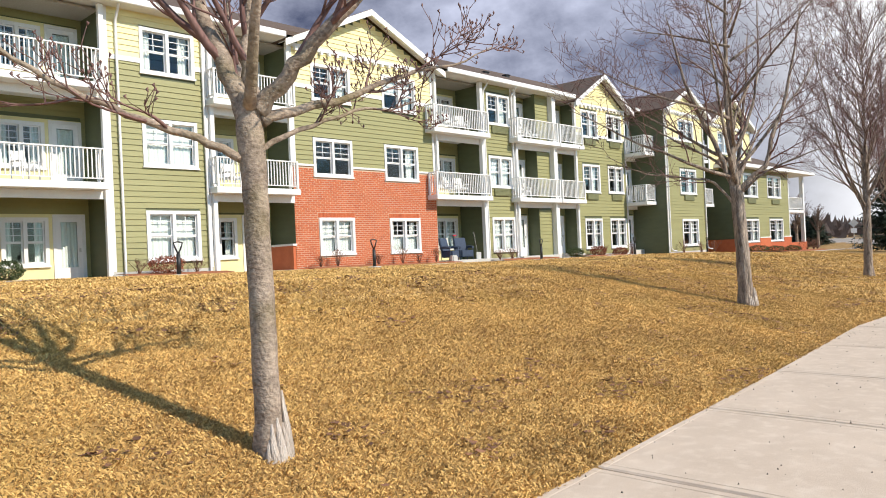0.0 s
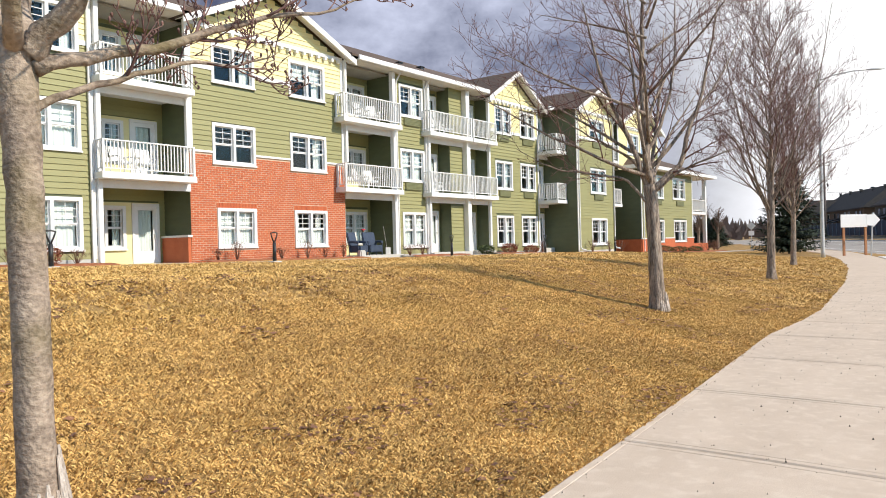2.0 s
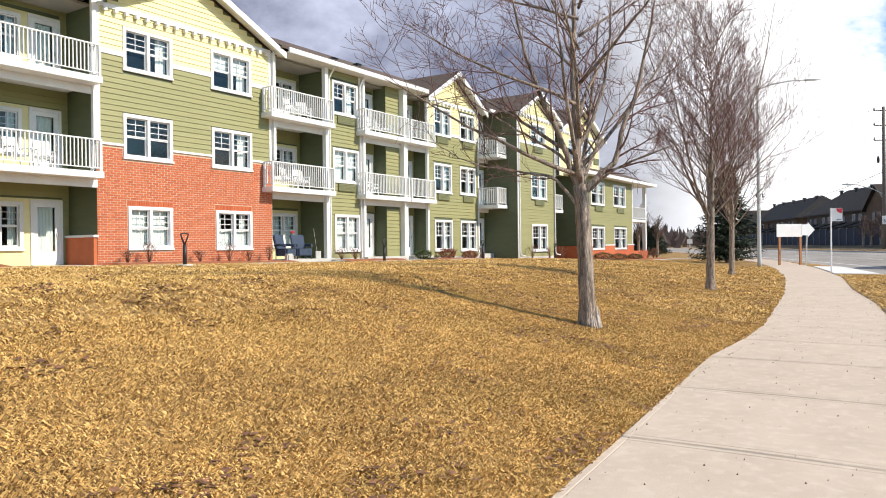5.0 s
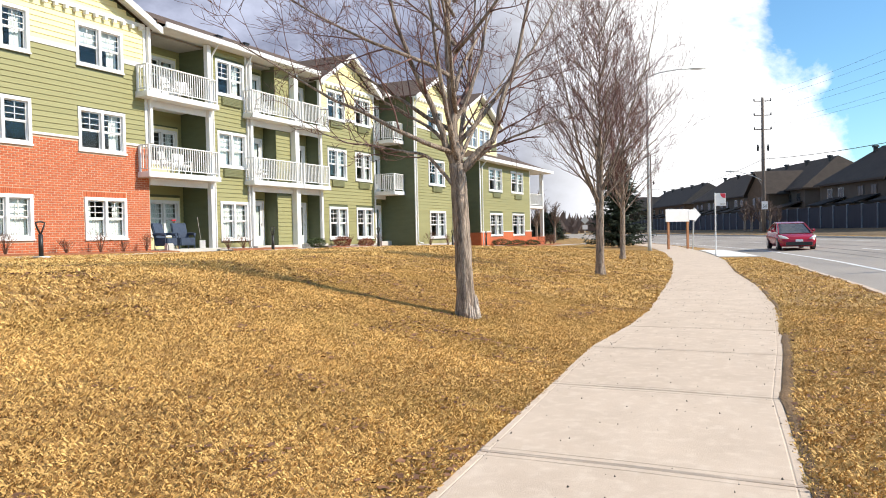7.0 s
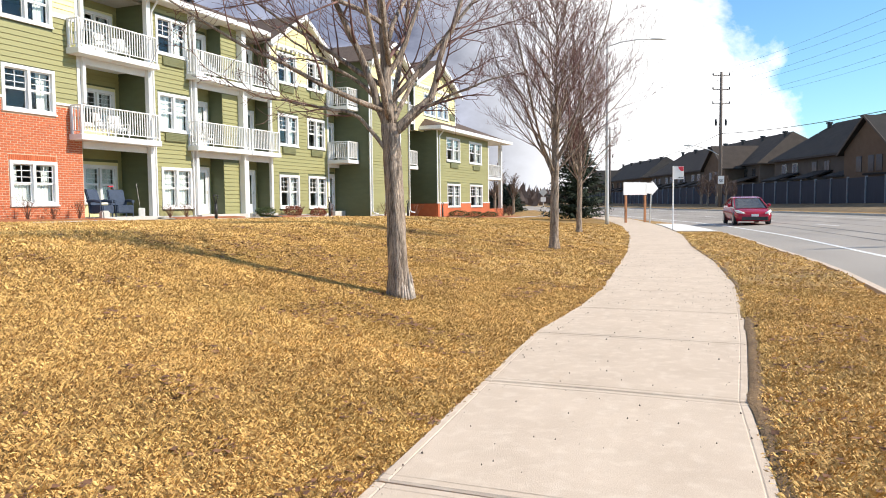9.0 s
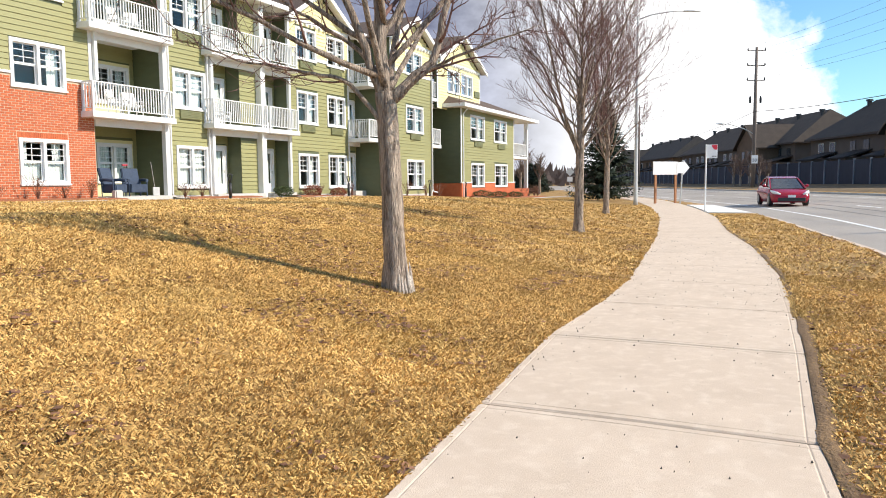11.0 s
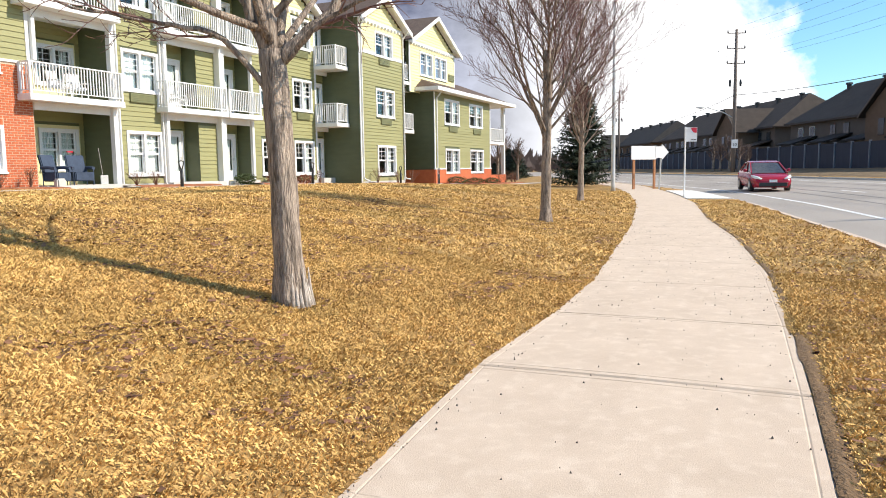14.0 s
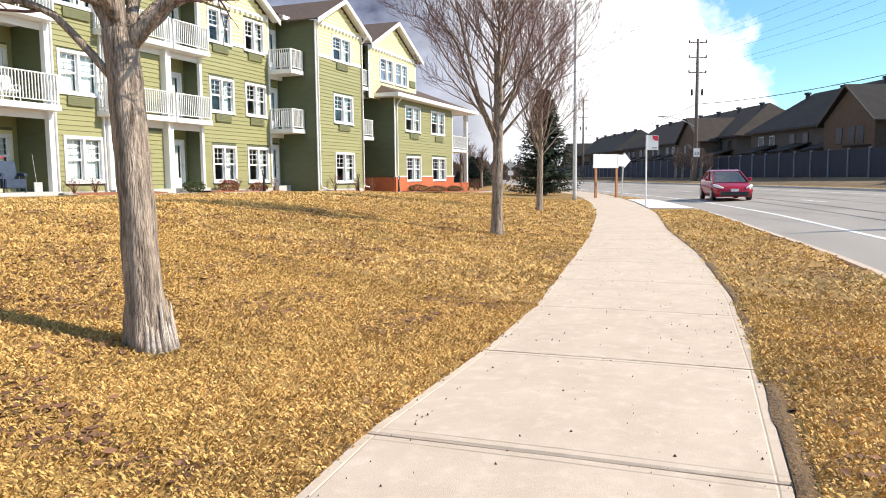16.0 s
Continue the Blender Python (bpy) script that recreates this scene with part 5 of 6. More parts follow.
def row_house(s0, s1, roof, wall, label, cross, seed):
    """A row of two-storey houses; local x runs along the fence, the rear faces +y."""
    r = random.Random(seed)
    p = A0 + U * s0 + V * 8.5
    t = base("townhouse_row", (p.x, p.y, 0.9), label, "house", "townhouses behind the fence")
    t.rotation_euler.z = math.atan2(U.y, U.x)
    L, D, H, R = s1 - s0, 11.0, 5.0, 9.0
    bm = bmesh.new()
    box(bm, 0, -D, -0.6, L, 0, H)
    part("wall", bm, wall, t, local=True)
    bm = bmesh.new()
    hip = 3.0
    slab4(bm, [(-0.5, 0.5, H - 0.1), (L + 0.5, 0.5, H - 0.1), (L - hip, -D / 2, R), (hip, -D / 2, R)], 0.15)
    slab4(bm, [(L + 0.5, -D - 0.5, H - 0.1), (-0.5, -D - 0.5, H - 0.1), (hip, -D / 2, R), (L - hip, -D / 2, R)], 0.15)
    slab4(bm, [(-0.5, -D - 0.5, H - 0.1), (-0.5, 0.5, H - 0.1), (hip, -D / 2, R), (hip, -D / 2 - 0.01, R)], 0.15)
    slab4(bm, [(L + 0.5, 0.5, H - 0.1), (L + 0.5, -D - 0.5, H - 0.1), (L - hip, -D / 2 - 0.01, R), (L - hip, -D / 2, R)], 0.15)
    part("roof", bm, roof, t, local=True)
    bm = bmesh.new()
    box(bm, -0.5, 0.45, H - 0.30, L + 0.5, 0.58, H - 0.08)
    part("gutter", bm, DARKTRIM, t, local=True)
    unit = 6.2
    n = int(L / unit)
    for i in range(n):
        x = (i + 0.5) * L / n
        bm = bmesh.new()
        tube(bm, [(x, -D / 2 + 0.9, R - 0.9), (x, -D / 2 + 0.9, R - 0.15)], [0.24, 0.24], 8)
        tube(bm, [(x, -D / 2 + 0.9, R - 0.15), (x, -D / 2 + 0.9, R + 0.05)], [0.38, 0.34], 8)
        part("roof_vent", bm, BLACK, t, local=True)
        for dx in (-1.6, 0.9):
            w = bmesh.new()
            box(w, x + dx - 0.55, 0.0, 3.0, x + dx + 0.55, 0.06, 4.35)
            win = part("window", w, SOFFIT if i % 2 else STUCCO, t, local=True)
            for q in (0, 1):
                g = bmesh.new()
                box(g, x + dx - 0.48 + q * 0.50, 0.05, 3.08, x + dx - 0.04 + q * 0.50, 0.075, 4.27)
                part("pane", g, PANEDARK, win, local=True)
        if i % 2 == 0 or cross:
            d = 2.4
            bm = bmesh.new()
            box(bm, x - 2.4, 0.0, -0.5, x + 0.6, d, 2.55)
            bump = part("rear_extension", bm, wall, t, local=True)
            bm = bmesh.new()
            slab4(bm, [(x - 2.7, d + 0.35, 2.55), (x + 0.9, d + 0.35, 2.55), (x + 0.9, 0, 3.35), (x - 2.7, 0, 3.35)], 0.14)
            part("lean_to_roof", bm, roof, bump, local=True)
            for q in range(2):
                g = bmesh.new()
                box(g, x - 2.0 + q * 1.1, d, 0.7, x - 1.2 + q * 1.1, d + 0.05, 2.1)
                part("pane", g, PANEDARK, bump, local=True)
    for c in cross:
        bm = bmesh.new()
        w, d, hp = 3.6, 2.6, 7.6
        box(bm, c - w, 0, -0.5, c + w, d, H - 0.3)
        prism(bm, [(c - w, H - 0.3), (c + w, H - 0.3), (c, hp - 0.35)], 0.0, d)
        g = part("cross_wing", bm, TANBRICK, t, "tan brick rear wing under its own gable", local=True)
        for s in (-1, 1):
            bm = bmesh.new()
            slab4(bm, [(c, d + 0.4, hp), (c + s * (w + 0.5), d + 0.4, H - 0.55), (c + s * (w + 0.5), -4, H - 0.55), (c, -4, hp)], 0.14)
            part("roof", bm, roof, g, local=True)
            bm = bmesh.new()
            slab4(bm, [(c, d + 0.46, hp + 0.02), (c + s * (w + 0.5), d + 0.46, H - 0.53), (c + s * (w + 0.5), d + 0.40, H - 0.53), (c, d + 0.40, hp + 0.02)], 0.22)
            part("bargeboard", bm, STUCCO, g, local=True)
        for dx in (-1.8, -0.6, 1.2):
            q = bmesh.new()
            box(q, c + dx - 0.42, d, 2.7, c + dx + 0.42, d + 0.05, 4.1)
            part("pane", q, PANEDARK, g, local=True)
    return t


PANEDARK = mat("far_window_glass", (0.03, 0.032, 0.036), (0.07, 0.075, 0.08), 0.12, 3, 30, 0.0)
row_house(-34, 33, DARKROOF, STUCCO, "dark-roofed row of taupe and brick townhouses", (6.0, 22.0, 44.0), 1)
row_house(37, 82, BROWNROOF, STUCCO, "brown-roofed row of beige townhouses", (8.0,), 2)
row_house(88, 124, DARKROOF, TANBRICK, "far dark-roofed tan townhouse row", (30.0,), 3)


# ---- red car ----
def car(at, yaw):
    t = base("car", at, "dark red compact saloon car on the road", "car")
    t.rotation_euler.z = radians(yaw)
    m_body = mat("red_car_paint", (0.30, 0.010, 0.026), (0.38, 0.014, 0.034), 0.2, 2, 40, 0.0)
    bm = bmesh.new()
    # cross sections along the car: x, half width low, half width belt, z low, z belt
    rows = [(2.24, 0.58, 0.60, 0.30, 0.50), (2.14, 0.78, 0.76, 0.20, 0.64), (1.80, 0.86, 0.84, 0.18, 0.76), (1.20, 0.89, 0.87, 0.18, 0.86), (0.6, 0.89, 0.88, 0.18, 0.93), (-0.2, 0.89, 0.88, 0.18, 0.96), (-1.2, 0.89, 0.88, 0.18, 0.99), (-1.8, 0.87, 0.85, 0.20, 1.02), (-2.15, 0.80, 0.78, 0.26, 0.97), (-2.26, 0.66, 0.66, 0.40, 0.84)]
    rings = []
    for x, wl_, wb, z0, z1 in rows:
        zm = z0 + (z1 - z0) * 0.55
        rings.append([bm.verts.new(p) for p in ((x, -wl_ + 0.08, z0), (x, -wl_ - 0.02, zm), (x, -wb + 0.04, z1 - 0.06), (x, -wb + 0.16, z1), (x, wb - 0.16, z1), (x, wb - 0.04, z1 - 0.06), (x, wl_ + 0.02, zm), (x, wl_ - 0.08, z0))])
    for a, b in zip(rings, rings[1:]):
        for k in range(8):
            bm.faces.new((a[k], a[(k + 1) % 8], b[(k + 1) % 8], b[k]))
    bm.faces.new(rings[0][::-1])
    bm.faces.new(rings[-1])
    bmesh.ops.subdivide_edges(bm, edges=bm.edges[:], cuts=1, use_grid_fill=True, smooth=0.6)
    body = part("body", bm, m_body, t, smooth=True, local=True)
    bm = bmesh.new()
    roofs = [(1.32, 0.78, 0.86), (0.20, 0.64, 1.36), (-0.45, 0.63, 1.44), (-1.2, 0.60, 1.37), (-2.08, 0.68, 1.00)]
    rr = [[bm.verts.new(p) for p in ((x, -w - 0.06, min(z, 0.98) - 0.02), (x, -w, z - 0.03), (x, -w + 0.15, z), (x, w - 0.15, z), (x, w, z - 0.03), (x, w + 0.06, min(z, 0.98) - 0.02))] for x, w, z in roofs]
    for a, b in zip(rr, rr[1:]):
        for k in range(5):
            bm.faces.new((a[k], a[k + 1], b[k + 1], b[k]))
    part("cabin_glass", bm, PANEDARK, t, "dark tinted cabin glass", smooth=False, local=True)
    bm = bmesh.new()
    for a, b, wa, wb, za, zb in ((0.20, -0.45, 0.64, 0.63, 1.37, 1.45), (-0.45, -1.2, 0.63, 0.60, 1.45, 1.38)):
        slab4(bm, [(a, -wa, za + 0.008), (a, wa, za + 0.008), (b, wb, zb + 0.008), (b, -wb, zb + 0.008)], 0.03)
    part("roof_panel", bm, m_body, t, local=True)
    for s in (-1, 1):
        bm = bmesh.new()
        tube(bm, [(1.34, s * 0.80, 0.87), (0.20, s * 0.66, 1.36), (-0.45, s * 0.65, 1.43), (-1.2, s * 0.62, 1.36), (-2.08, s * 0.72, 1.0)], [0.035] * 5, 6)
        part("roof_pillar", bm, m_body, t, local=True)
        bm = bmesh.new()
        tube(bm, [(-0.35, s * 0.72, 0.95), (-0.4, s * 0.63, 1.42)], [0.035, 0.035], 6)
        part("door_pillar", bm, m_body, t, local=True)
    for s in (-1, 1):
        bm = bmesh.new()
        tube(bm, [(2.20, s * 0.50, 0.60), (2.10, s * 0.66, 0.64), (1.90, s * 0.78, 0.69), (1.60, s * 0.86, 0.76)], [0.03, 0.075, 0.075, 0.02], 8)
        part("headlight", bm, SIGNWHITE, t, "clear headlight", smooth=True, local=True)
        bm = bmesh.new()
        tube(bm, [(0.75, s * 0.90, 0.98), (0.72, s * 1.0, 1.0), (0.70, s * 1.06, 1.0)], [0.05, 0.09, 0.05], 8)
        part("mirror", bm, m_body, t, smooth=True, local=True)
        bm = bmesh.new()
        tube(bm, [(-2.2, s * 0.62, 0.78), (-2.05, s * 0.78, 0.82)], [0.07, 0.06], 8)
        part("tail_light", bm, SIGNRED, t, local=True)
        for x in (1.35, -1.35):
            bm = bmesh.new()
            tube(bm, [(x, s * 0.70, 0.32), (x, s * 0.72, 0.32), (x, s * 0.89, 0.32), (x, s * 0.905, 0.32)], [0.28, 0.32, 0.32, 0.28], 20)
            wheel = part("wheel", bm, BLACK, t, smooth=False, local=True)
            bm = bmesh.new()
            tube(bm, [(x, s * 0.88, 0.32), (x, s * 0.915, 0.32)], [0.20, 0.17], 10)
            part("rim", bm, GALV, wheel, local=True)
    bm = bmesh.new()
    box(bm, 2.06, -0.62, 0.24, 2.245, 0.62, 0.44)
    bevel(bm, 0.02)
    part("grille", bm, BLACK, t, local=True)
    bm = bmesh.new()
    box(bm, 2.22, -0.17, 0.44, 2.25, 0.17, 0.56)
    part("number_plate", bm, SIGNWHITE, t, local=True)


car((48.0, 1.7, road_z(road_off(48.0, 1.7))), 180 + 11)
# ---- planting beds and shrubs along the wall ----
def bed(x0, x1, y0, y1):
    bm = bmesh.new()
    n = max(4, int((x1 - x0) / 0.3))
    rows = [[bm.verts.new((x0 + (x1 - x0) * i / n, y, gz(x0 + (x1 - x0) * i / n, y) + h + 0.02 * noise.noise((i * 0.7, y * 3, 2)))) for i in range(n + 1)]
            for y, h in ((y0, -0.02), (y0 + 0.12, 0.06), ((y0 + y1) / 2, 0.09), (y1, 0.07))]
    for a, b in zip(rows, rows[1:]):
        for i in range(n):
            bm.faces.new((a[i], a[i + 1], b[i + 1], b[i]))
    thing("mulch_bed", bm, MULCH, "red wood-chip mulch bed along the wall", "mulch bed", kind="structure", smooth=True)


for x0, x1 in ((10.9, 14.6), (18.0, 26.3), (29.4, 34.0), (37.0, 43.8)):
    bed(x0, x1, 23.3, 24.60)
bed(45.0, 50.0, 21.3, 22.54)
bed(53.6, 70.0, 20.5, 21.78)


def bare_shrub(x, y, h, w, seed):
    r = random.Random(seed)
    z = gz(x, y) + 0.03
    bm = bmesh.new()
    for k in range(26):
        a, o = r.random() * 6.28, r.random() * w
        c, s, t = math.cos(a), math.sin(a), h * r.uniform(0.6, 1.05)
        p = [(x, y, z), (x + c * o * 0.35, y + s * o * 0.35, z + t * 0.45), (x + c * o, y + s * o, z + t)]
        tube(bm, p, [0.009, 0.006, 0.003], 3)
        for q in range(3):
            f = r.uniform(0.4, 0.9)
            b = Vector(p[1]).lerp(Vector(p[2]), f)
            tube(bm, [b, b + Vector((r.uniform(-1, 1), r.uniform(-1, 1), r.uniform(0.4, 1.2))) * 0.14], [0.005, 0.002], 3)
    thing("bare_shrub", bm, SHRUB, "leafless brown shrub in the mulch bed", "shrub", (x, y, z), group="shrubs along the wall")


def leafy_shrub(x, y, h, w, m, label, seed):
    r = random.Random(seed)
    z = gz(x, y) + 0.02
    t = base("shrub", (x, y, z), label, "shrub", "shrubs along the wall")
    bm = bmesh.new()
    for k in range(9):
        a = 6.28 * k / 9
        tube(bm, [(x, y, z), (x + math.cos(a) * w * 0.6, y + math.sin(a) * w * 0.6, z + h * 0.6)], [0.012, 0.004], 4)
    part("stem", bm, SHRUB, t)
    bm = bmesh.new()
    for k in range(1300):
        d = Vector((r.gauss(0, 1), r.gauss(0, 1), r.gauss(0, 1))).normalized() * r.uniform(0.72, 1.0)
        bumpy = 1 + 0.22 * noise.noise(d * 2.3 + Vector((seed, 0, 0)))
        p = Vector((x + d.x * w * bumpy, y + d.y * w * bumpy, z + h * 0.5 + d.z * h * 0.52 * bumpy))
        u = Vector((r.uniform(-1, 1), r.uniform(-1, 1), r.uniform(-1, 1))).normalized() * 0.035
        v = Vector((r.uniform(-1, 1), r.uniform(-1, 1), r.uniform(-1, 1))).normalized() * 0.025
        bm.faces.new([bm.verts.new(p - u), bm.verts.new(p + v), bm.verts.new(p + u), bm.verts.new(p - v)])
    tagged(part("foliage", bm, m, t), kind="stuff")


for i, (x, y, h, w) in enumerate(((19.7, 24.2, 0.75, 0.45), (21.9, 24.2, 0.5, 0.3), (23.3, 24.2, 0.85, 0.5), (24.4, 24.3, 0.45, 0.35), (25.4, 24.2, 0.7, 0.4), (18.9, 24.25, 0.45, 0.3), (13.6, 24.2, 0.5, 0.4), (11.6, 24.2, 0.5, 0.4), (30.0, 24.2, 0.6, 0.5), (31.0, 24.2, 0.65, 0.45),
                                   (39.9, 24.2, 0.65, 0.5), (43.0, 24.1, 0.8, 0.45), (46.0, 22.1, 0.9, 0.6), (48.6, 22.1, 0.8, 0.6), (51.0, 22.3, 0.9, 0.7), (65.2, 21.2, 0.9, 0.8), (66.8, 21.2, 1.0, 0.8), (68.4, 21.2, 0.9, 0.8), (70.0, 21.4, 1.0, 0.8))):
    bare_shrub(x, y, h, w, 50 + i)
for i, (x, y, h, w, m, lab) in enumerate(((12.35, 23.8, 0.62, 0.62, REDLEAF, "dense russet-brown shrub in the mulch bed"), (7.4, 22.9, 0.55, 0.45, EVERGREEN, "clipped green shrub by the patio"),
                                          (36.3, 23.9, 0.5, 0.5, EVERGREEN, "low dark green evergreen shrub"), (38.9, 24.0, 0.6, 0.5, REDLEAF, "small wine-brown shrub by the wall"), (41.4, 24.0, 0.5, 0.5, REDLEAF, "small wine-brown shrub by the wall"),
                                          (56.0, 21.2, 0.55, 0.7, EVERGREEN, "low dark green evergreen shrub"), (59.5, 21.2, 0.5, 0.7, EVERGREEN, "low dark green evergreen shrub"), (63.3, 21.2, 0.5, 0.6, EVERGREEN, "low dark green evergreen shrub"))):
    leafy_shrub(x, y, h, w, m, lab, 80 + i)

# narrow path before the building
bm = bmesh.new()
xs = axis([(4, 72, 1.0)])
rows = [[bm.verts.new((x, lerp(x, [(4, 21.0), (44, 21.0), (52, 19.4), (72, 17.8)]) + k * 1.2, gz(x, 21) + 0.02)) for x in xs] for k in (0, 1)]
for i in range(len(xs) - 1):
    bm.faces.new((rows[0][i], rows[0][i + 1], rows[1][i + 1], rows[1][i]))
thing("garden_path", bm, CONCRETE2, "narrow pale path along the building", "path", kind="structure")


def bollard(x, y):
    z = gz(x, y)
    t = base("path_bollard", (x, y, z), "black looped-top bollard light on a small pad", "bollard", "path bollards")
    bm = bmesh.new()
    box(bm, x - 0.16, y - 0.16, z - 0.1, x + 0.16, y + 0.16, z + 0.05)
    bevel(bm, 0.015)
    part("pad", bm, CONCRETE2, t)
    bm = bmesh.new()
    tube(bm, [(x, y, z + 0.05), (x, y, z + 0.62)], [0.062, 0.055], 10)
    part("shaft", bm, BLACK, t, smooth=True)
    bm = bmesh.new()
    tube(bm, [(x, y, z + 0.60), (x - 0.10, y, z + 0.82), (x - 0.13, y, z + 0.92), (x, y, z + 0.95), (x + 0.13, y, z + 0.92), (x + 0.10, y, z + 0.82), (x, y, z + 0.60)], [0.024] * 7, 6)
    part("loop", bm, BLACK, t, smooth=True)


for x, y in ((10.8, 19.9), (17.3, 19.2), (28.3, 20.4), (35.8, 19.9), (44.3, 19.8), (49.1, 19.6)):
    bollard(x, y)


# ---- patio and balcony things ----
def patio_chair(x, y, z, turn, m, label, group):
    t = base("patio_chair", (x, y, z), label, "chair", group)
    t.rotation_euler.z = radians(turn)
    bm = bmesh.new()
    w = 0.26 if m is WHITE else 0.34
    box(bm, -w, -w, 0.36 if m is WHITE else 0.14, w, 0.26, 0.46)
    bevel(bm, 0.03, 2)
    part("seat", bm, m, t, local=True)
    bm = bmesh.new()
    box(bm, -w, 0.18 if m is not WHITE else 0.20, 0.44, w, 0.30, 0.98 if m is WHITE else 1.08)
    for v in bm.verts:
        v.co.y += (v.co.z - 0.44) * 0.28
    bevel(bm, 0.03, 2)
    part("backrest", bm, m, t, local=True)
    for sx in (-1, 1):
        bm = bmesh.new()
        tube(bm, [(sx * (w + 0.03), -0.26, 0.60), (sx * (w + 0.03), 0.0, 0.63), (sx * (w + 0.03), 0.30, 0.62)], [0.03 if m is WHITE else 0.06] * 3, 6)
        part("armrest", bm, m, t, local=True)
        for sy in (-0.24, 0.24):
            bm = bmesh.new()
            tube(bm, [(sx * (w + 0.02), sy, 0.0), (sx * (w + 0.03), sy, 0.61)], [0.022, 0.022], 6)
            part("leg", bm, m, t, local=True)


patio_chair(26.75, 24.60, F1, 12, BLUEPAD, "navy cushioned patio chair on the ground-floor patio", "patio chairs")
patio_chair(27.75, 24.60, F1, -14, BLUEPAD, "navy cushioned patio chair on the ground-floor patio", "patio chairs")
for x, y, z, a in ((27.4, 24.9, F2, 20), (28.2, 25.0, F2, -15), (27.6, 24.9, F3, 5), (28.4, 25.0, F3, -30), (33.4, 24.9, F3, 15), (34.3, 24.95, F3, -20), (33.2, 24.9, F2, 10), (8.6, 24.9, F2, 20), (15.6, 24.9, F2, 10), (16.5, 24.95, F2, -10)):
    patio_chair(x, y, z, a, WHITE, "white plastic chair on a balcony", "balcony chairs")
bm = bmesh.new()
tube(bm, [(28.75, 24.55, F1), (28.98, 25.0, F1 + 1.35)], [0.016, 0.016], 6)
sh = thing("snow_shovel", bm, BLACK, "long-handled snow shovel leaning in the patio corner", "shovel", (28.75, 24.55, F1))
bm = bmesh.new()
box(bm, 28.58, 24.50, F1, 28.92, 24.55, F1 + 0.34)
bevel(bm, 0.01)
part("blade", bm, GALV, sh)
bm = bmesh.new()
tube(bm, [(28.2, 25.35, F1), (28.2, 25.6, F1 + 1.25)], [0.014, 0.014], 6)
br = thing("push_broom", bm, ORANGEWOOD, "red-topped broom leaning on the patio wall", "broom", (28.2, 25.35, F1))
bm = bmesh.new()
box(bm, 28.08, 25.56, F1 + 1.2, 28.32, 25.62, F1 + 1.25)
part("head", bm, SIGNRED, br)
bm = bmesh.new()
box(bm, 26.25, 23.95, 0.72, 26.62, 24.2, 1.10)
bevel(bm, 0.05, 2)
thing("stone_block", bm, CONCRETE2, "pale angular stone block beside the patio", "stone", (26.4, 24.1, 0.75))

# brick return and cap at the side of the patio
bm = bmesh.new()
box(bm, 17.96, 24.72, 0.4, 18.09, YB, 1.78)
part("brick_return", bm, BRICKS, building)
bm = bmesh.new()
box(bm, 17.92, 24.66, 1.78, 18.11, YB, 1.86)
part("return_cap", bm, WHITE, building)

# ---- beyond the wing: far trees, a brick block, a warning sign ----
def far_tree(x, y, h, seed):
    r = random.Random(seed)
    z = gz(x, y)
    t = base("far_tree", (x, y, z), "distant bare brown tree", "tree", "distant trees")
    bm = bmesh.new()
    tube(bm, [(x, y, z - 0.2), (x, y, z + h * 0.5), (x, y, z + h * 0.85)], [0.16, 0.1, 0.03], 6)
    part("trunk", bm, BARK, t)
    bm = bmesh.new()
    for k in range(60):
        f = r.uniform(0.25, 0.85)
        a, L = r.random() * 6.28, h * 0.36 * r.uniform(0.5, 1) * (1.2 - f * 0.7)
        d = Vector((math.cos(a) * 0.7, math.sin(a) * 0.7, r.uniform(0.6, 1.2))).normalized()
        p = Vector((x, y, z + h * f))
        tube(bm, [p, p + d * L * 0.5, p + d * L + Vector((0, 0, L * 0.15))], [0.03, 0.02, 0.006], 3)
        for q in range(6):
            b = p + d * L * r.uniform(0.3, 1)
            e = (d + Vector((r.uniform(-0.8, 0.8), r.uniform(-0.8, 0.8), r.uniform(-0.1, 0.7)))).normalized()
            tube(bm, [b, b + e * L * 0.4], [0.012, 0.004], 3)
    tagged(part("crown", bm, BROWNTWIG, t), kind="stuff")


for i, (x, y, h) in enumerate(((76, 25, 5.5), (80, 29, 6.5), (86, 31, 6), (84, 25.5, 4.5), (92, 34, 7), (97, 31, 5.5), (104, 38, 7), (112, 41, 7.5), (120, 47, 7), (74, 29, 6))):
    far_tree(x, y, h, 200 + i)
blk = base("far_block", (128, 52, 0), "distant low red brick building", "building")
bm = bmesh.new()
box(bm, 118, 50, -0.5, 140, 62, 6.5)
part("wall", bm, BRICKDARK, blk)
bm = bmesh.new()
box(bm, 117.7, 49.7, 6.5, 140.3, 62.3, 6.9)
part("parapet", bm, CONCRETE2, blk)
for i in range(6):
    for k in (0, 1):
        bm = bmesh.new()
        box(bm, 117.93, 51 + i * 1.8, 1.2 + k * 2.8, 118.0, 52.1 + i * 1.8, 2.8 + k * 2.8)
        part("window", bm, PANEDARK, blk)
sg = base("warning_sign", (67.0, 17.7, 0.0), "small diamond road sign on a thin post", "road sign")
bm = bmesh.new()
tube(bm, [(67, 17.7, -0.1), (67, 17.7, 2.3)], [0.03, 0.03], 6)
part("post", bm, GALV, sg)
m = in_plan(67, 17.7, -70)
bm = bmesh.new()
prism(bm, [(0, 1.75), (0.36, 2.1), (0, 2.45), (-0.36, 2.1)], -0.05, -0.03)
bmesh.ops.transform(bm, matrix=m, verts=bm.verts[:])
part("plate", bm, GALV, sg)
bm = bmesh.new()
